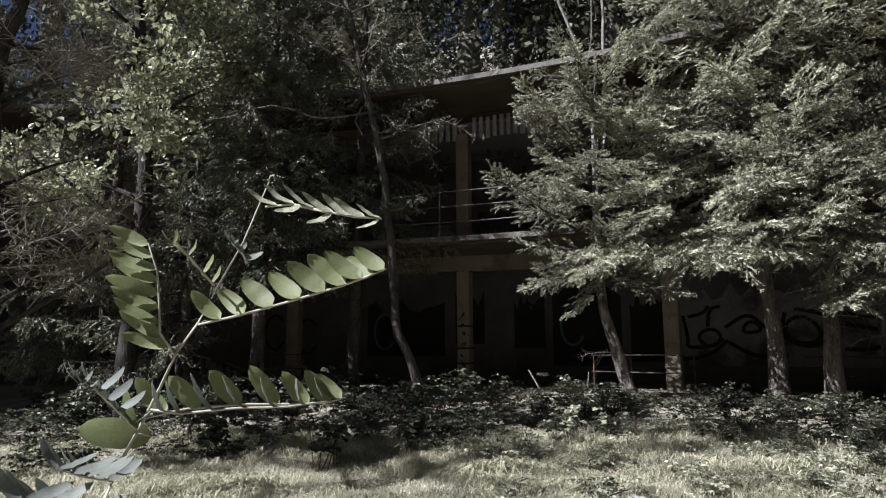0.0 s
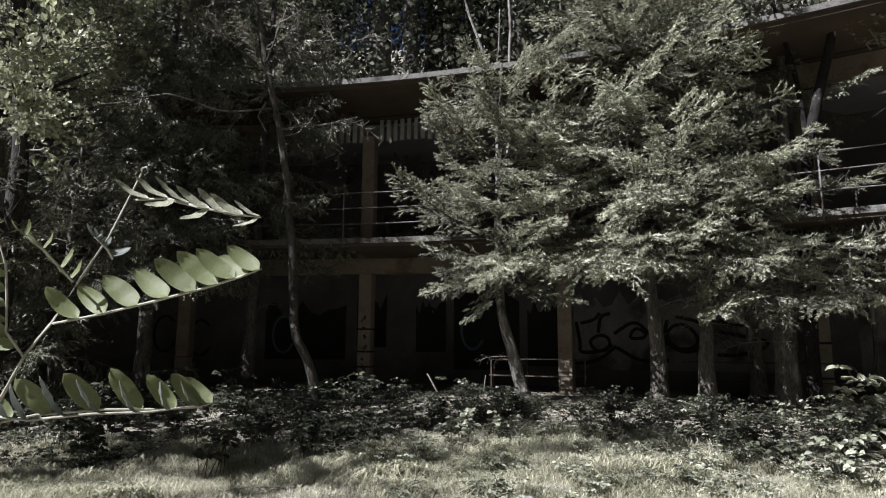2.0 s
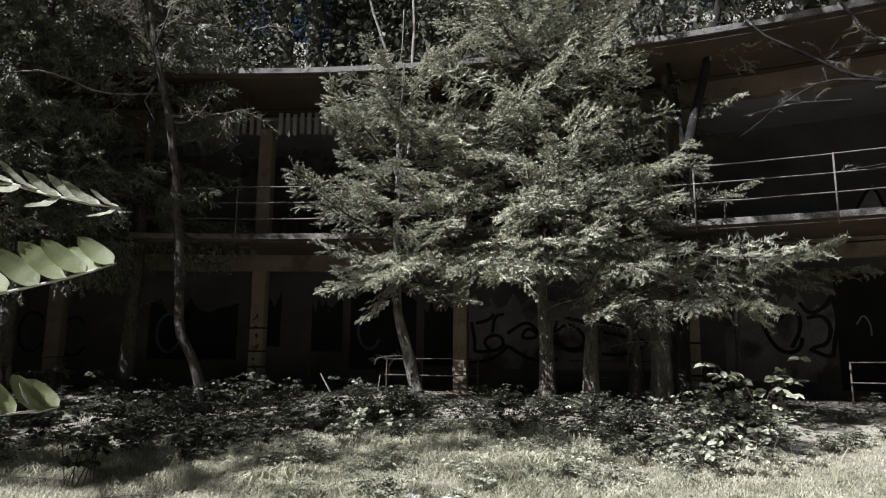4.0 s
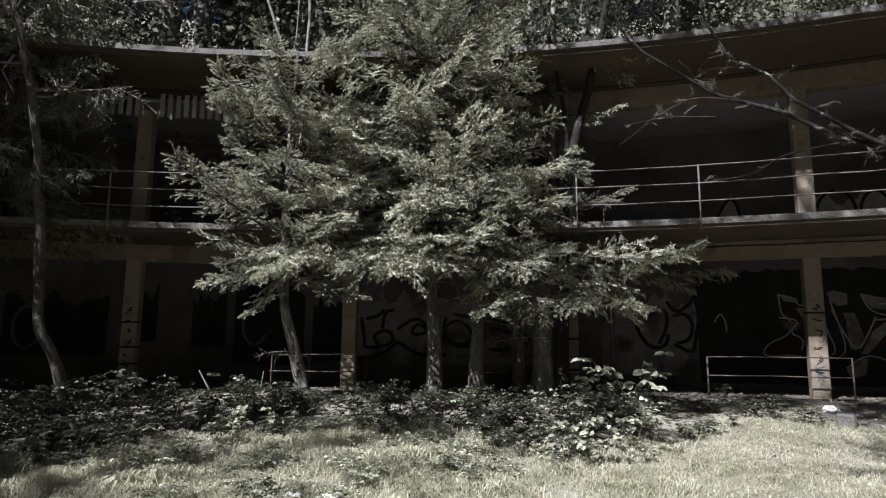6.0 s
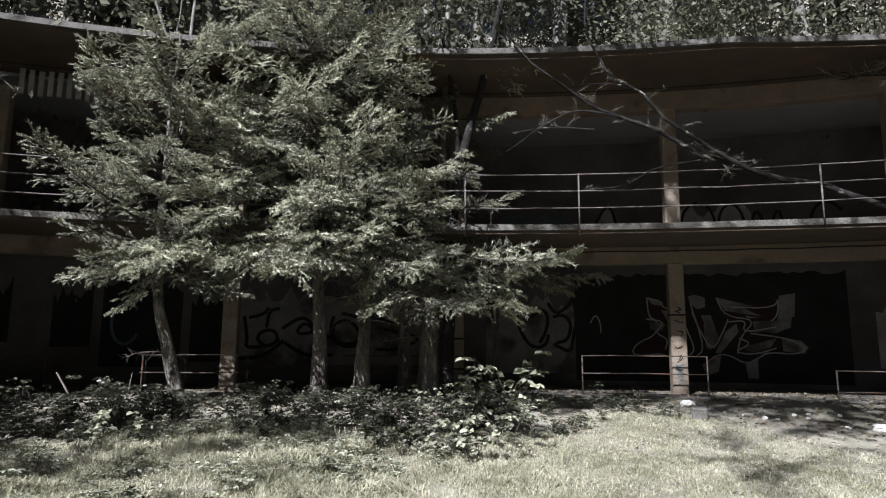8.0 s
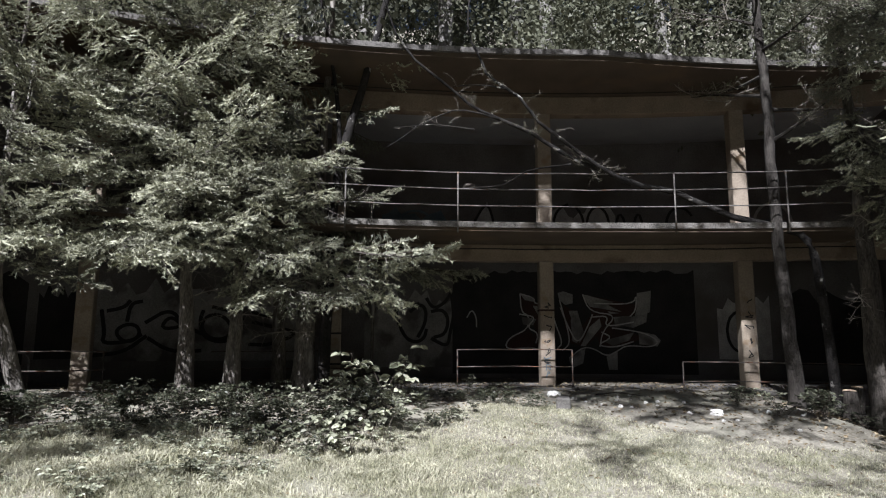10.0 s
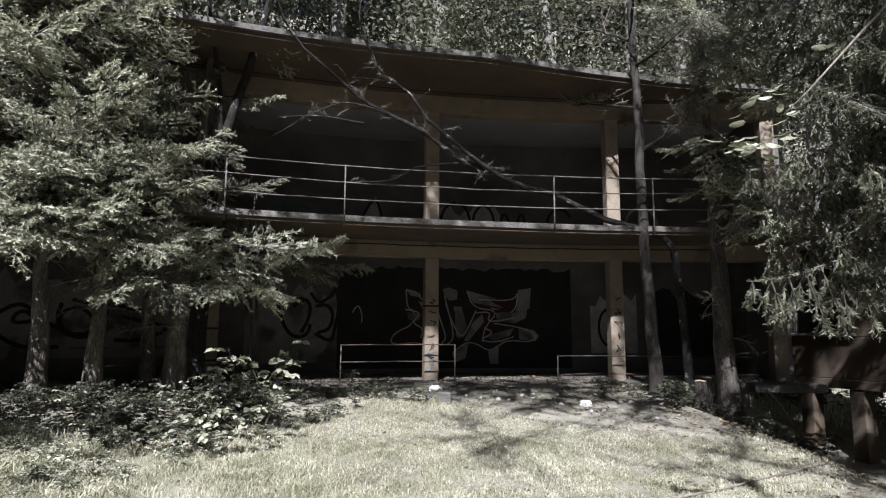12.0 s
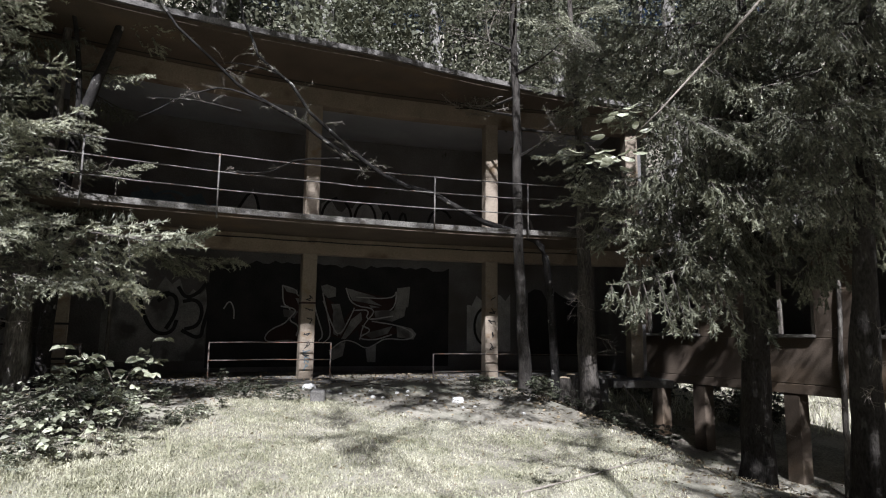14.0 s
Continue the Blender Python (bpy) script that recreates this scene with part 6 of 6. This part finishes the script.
crumpled("crumpled_paper", 1.7, 6.04, 0.11, "crumpled white paper on the grass", 0.8, 2)
paper_sheet(1.94, 5.9, 0.3, 0.2, 0.4, "flattened white paper sheet on the grass", 0.06)
paper_sheet(1.61, 6.05, 0.16, 0.12, 2.0, "torn white paper scrap on the grass", 0.06)
crumpled("white_bag", 9.74, 3.32, 0.12, "white plastic scrap on the grass", 0.45, 3)
crumpled("white_bag", 9.51, 5.87, 0.15, "white crumpled bag at the column's foot", 0.4, 5)
rng = random.Random(12)
for i in range(26):
    x, y = rng.uniform(9.3, 11.2), rng.uniform(2.2, 5.5)
    crumpled("stone", x, y, rng.uniform(0.02, 0.05), "small pale stone on the trodden path", 0.6, i, "stone")


def kerb_stone():
    bm = block(bmesh.new(), Matrix(), 0.42, 0.22, -0.1, 0.16, 0.025)
    for v in bm.verts:
        v.co += Vector((noise.noise(v.co * 9), noise.noise(v.co * 7 + Vector((3, 0, 0))), 0)) * 0.012
    ob = part("concrete_block", bm, M_CONCRETE)
    ob.location, ob.rotation_euler.z = (8.82, 5.27, ground_z(8.82, 5.27)), 0.5
    tagged(ob, "broken concrete block at the terrace edge", "block")


kerb_stone()


def stump(x, y, r, h, label):
    thing = empty("tree_stump", (x, y, ground_z(x, y)), label, "stump")
    v, f = [], []
    pts = [(0, 0, -0.1), (0, 0, 0.08), (0.01, 0, h * 0.5), (0.01, 0.01, h)]
    tube(v, f, pts, [r * 1.5, r * 1.2, r, r * 0.96], 14)
    me = mesh_of("trunk", v, f[:-1], [M_BARK])
    shared("trunk", me, thing)
    v, f = [], []
    tube(v, f, [(0.01, 0.01, h - 0.01), (0.015, 0.01, h + 0.012)], [r * 0.93, r * 0.9], 14)
    shared("cut_face", mesh_of("cut_face", v, f, [M_CUTWOOD]), thing, None, "pale sawn face")


stump(11.42, 1.92, 0.1, 0.48, "sawn tree stump with a pale cut face")
stump(11.72, 1.86, 0.085, 0.62, "taller sawn stump beside another")


def twig_stick(pts, r, label, material=M_TWIG):
    ob = rod("fallen_branch", pts, [r * (1 - 0.6 * i / (len(pts) - 1)) for i in range(len(pts))], material, None, 6)
    return tagged(ob, label, "branch")


def on_ground(x, y, h=0.02):
    return (x, y, ground_z(x, y) + h)


twig_stick([on_ground(6.1, 1.5), on_ground(6.9, 1.0, 0.03), on_ground(7.7, 0.55, 0.04), on_ground(8.5, 0.2, 0.03)], 0.011, "long pale stick lying on the grass", M_TWIG)
twig_stick([on_ground(9.9, 5.3, 0.02), on_ground(10.1, 5.0, 0.07), on_ground(10.3, 4.6, 0.04)], 0.015, "dark broken branch on the trodden path", M_BARK)
twig_stick([(11.95, 1.0, 0.55), (12.1, 0.85, 0.35), (12.12, 0.7, 0.1), (12.2, 0.6, -0.25)], 0.02, "pale bent stick leaning from the terrace end")
twig_stick([on_ground(1.6, 10.0, 0.0), (1.5, 10.0, 0.75), (1.35, 10.05, 1.02)], 0.022, "broken grey stub of a dead sapling")
twig_stick([on_ground(2.15, 9.9, 0.0), (2.2, 9.95, 0.6), (2.25, 9.95, 1.0)], 0.01, "thin dry stalk among brambles")
for i in range(22):
    x, y = rng.uniform(-4, 8), rng.uniform(7, 10.5)
    if reach(x, y) < 23.1:
        a, l = rng.uniform(0, 6.28), rng.uniform(0.25, 0.8)
        twig_stick([on_ground(x, y), on_ground(x + l * 0.5 * math.cos(a), y + l * 0.5 * math.sin(a), 0.05), on_ground(x + l * math.cos(a), y + l * math.sin(a), 0.02)], 0.008, "small dry twig on the ground")


def bent_pipe(th0, th1, z, h, r, label):
    pts = [pol(th0, r, FLOOR), pol(th0, r, FLOOR + h - 0.12), pol(th0 + (th1 - th0) * 0.12, r, FLOOR + h - 0.02), pol(th0 + (th1 - th0) * 0.5, r, FLOOR + h), pol(th1 - (th1 - th0) * 0.12, r, FLOOR + h - 0.02), pol(th1, r, FLOOR + h - 0.12), pol(th1, r, FLOOR)]
    return tagged(rod("bent_pipe", pts, 0.014, M_METAL, None), label, "pipe")


bent_pipe(19.3, 21.0, 0, 0.62, 24.6, "bent grey pipe hoop standing on the terrace")
bent_pipe(25.0, 26.6, 0, 0.62, 24.4, "bent grey pipe hoop standing on the terrace")


BROAD_LEAVES = []
for me in LEAFLETS:
    me = me.copy()
    me.name = "leaf"
    me.materials[0] = M_SUNBROAD
    BROAD_LEAVES.append(me)


# ---- the leafy bough that hangs into view by the annex ----
def hanging_bough():
    thing = empty("overhanging_bough", (4.34, -0.38, 3.41), "thin pale bough with a few large sunlit leaves", "branch")
    back = Matrix.Translation(-thing.location)
    ob = rod("stem", [(2.25, -4.2, 5.4), (3.6, -2.2, 5.0), (4.2, -1.1, 4.2), (4.34, -0.38, 3.41), (4.38, 0.16, 2.86), (4.37, 0.3, 2.73)], [0.02, 0.015, 0.012, 0.009, 0.006, 0.003], M_TWIG, thing)
    ob.matrix_basis = back
    rng = random.Random(3)
    for (x, y, z), n, s in (((4.36, 0.47, 2.58), 22, 0.095), ((4.38, 0.36, 2.82), 9, 0.08), ((4.36, -0.05, 3.08), 4, 0.075)):
        for i in range(n):
            a = rng.uniform(0, 6.28)
            p = Vector((x + rng.gauss(0, 0.03), y + rng.gauss(0, 0.09), z + rng.gauss(0, 0.04)))
            d = (0.4 * math.cos(a), math.sin(a) * 1.3, rng.uniform(-0.6, 0.3))
            shared("leaf", BROAD_LEAVES[i % 3], thing, back @ aim(p, d, rng.uniform(-0.5, 1.2), s * rng.uniform(0.8, 1.2)))


hanging_bough()
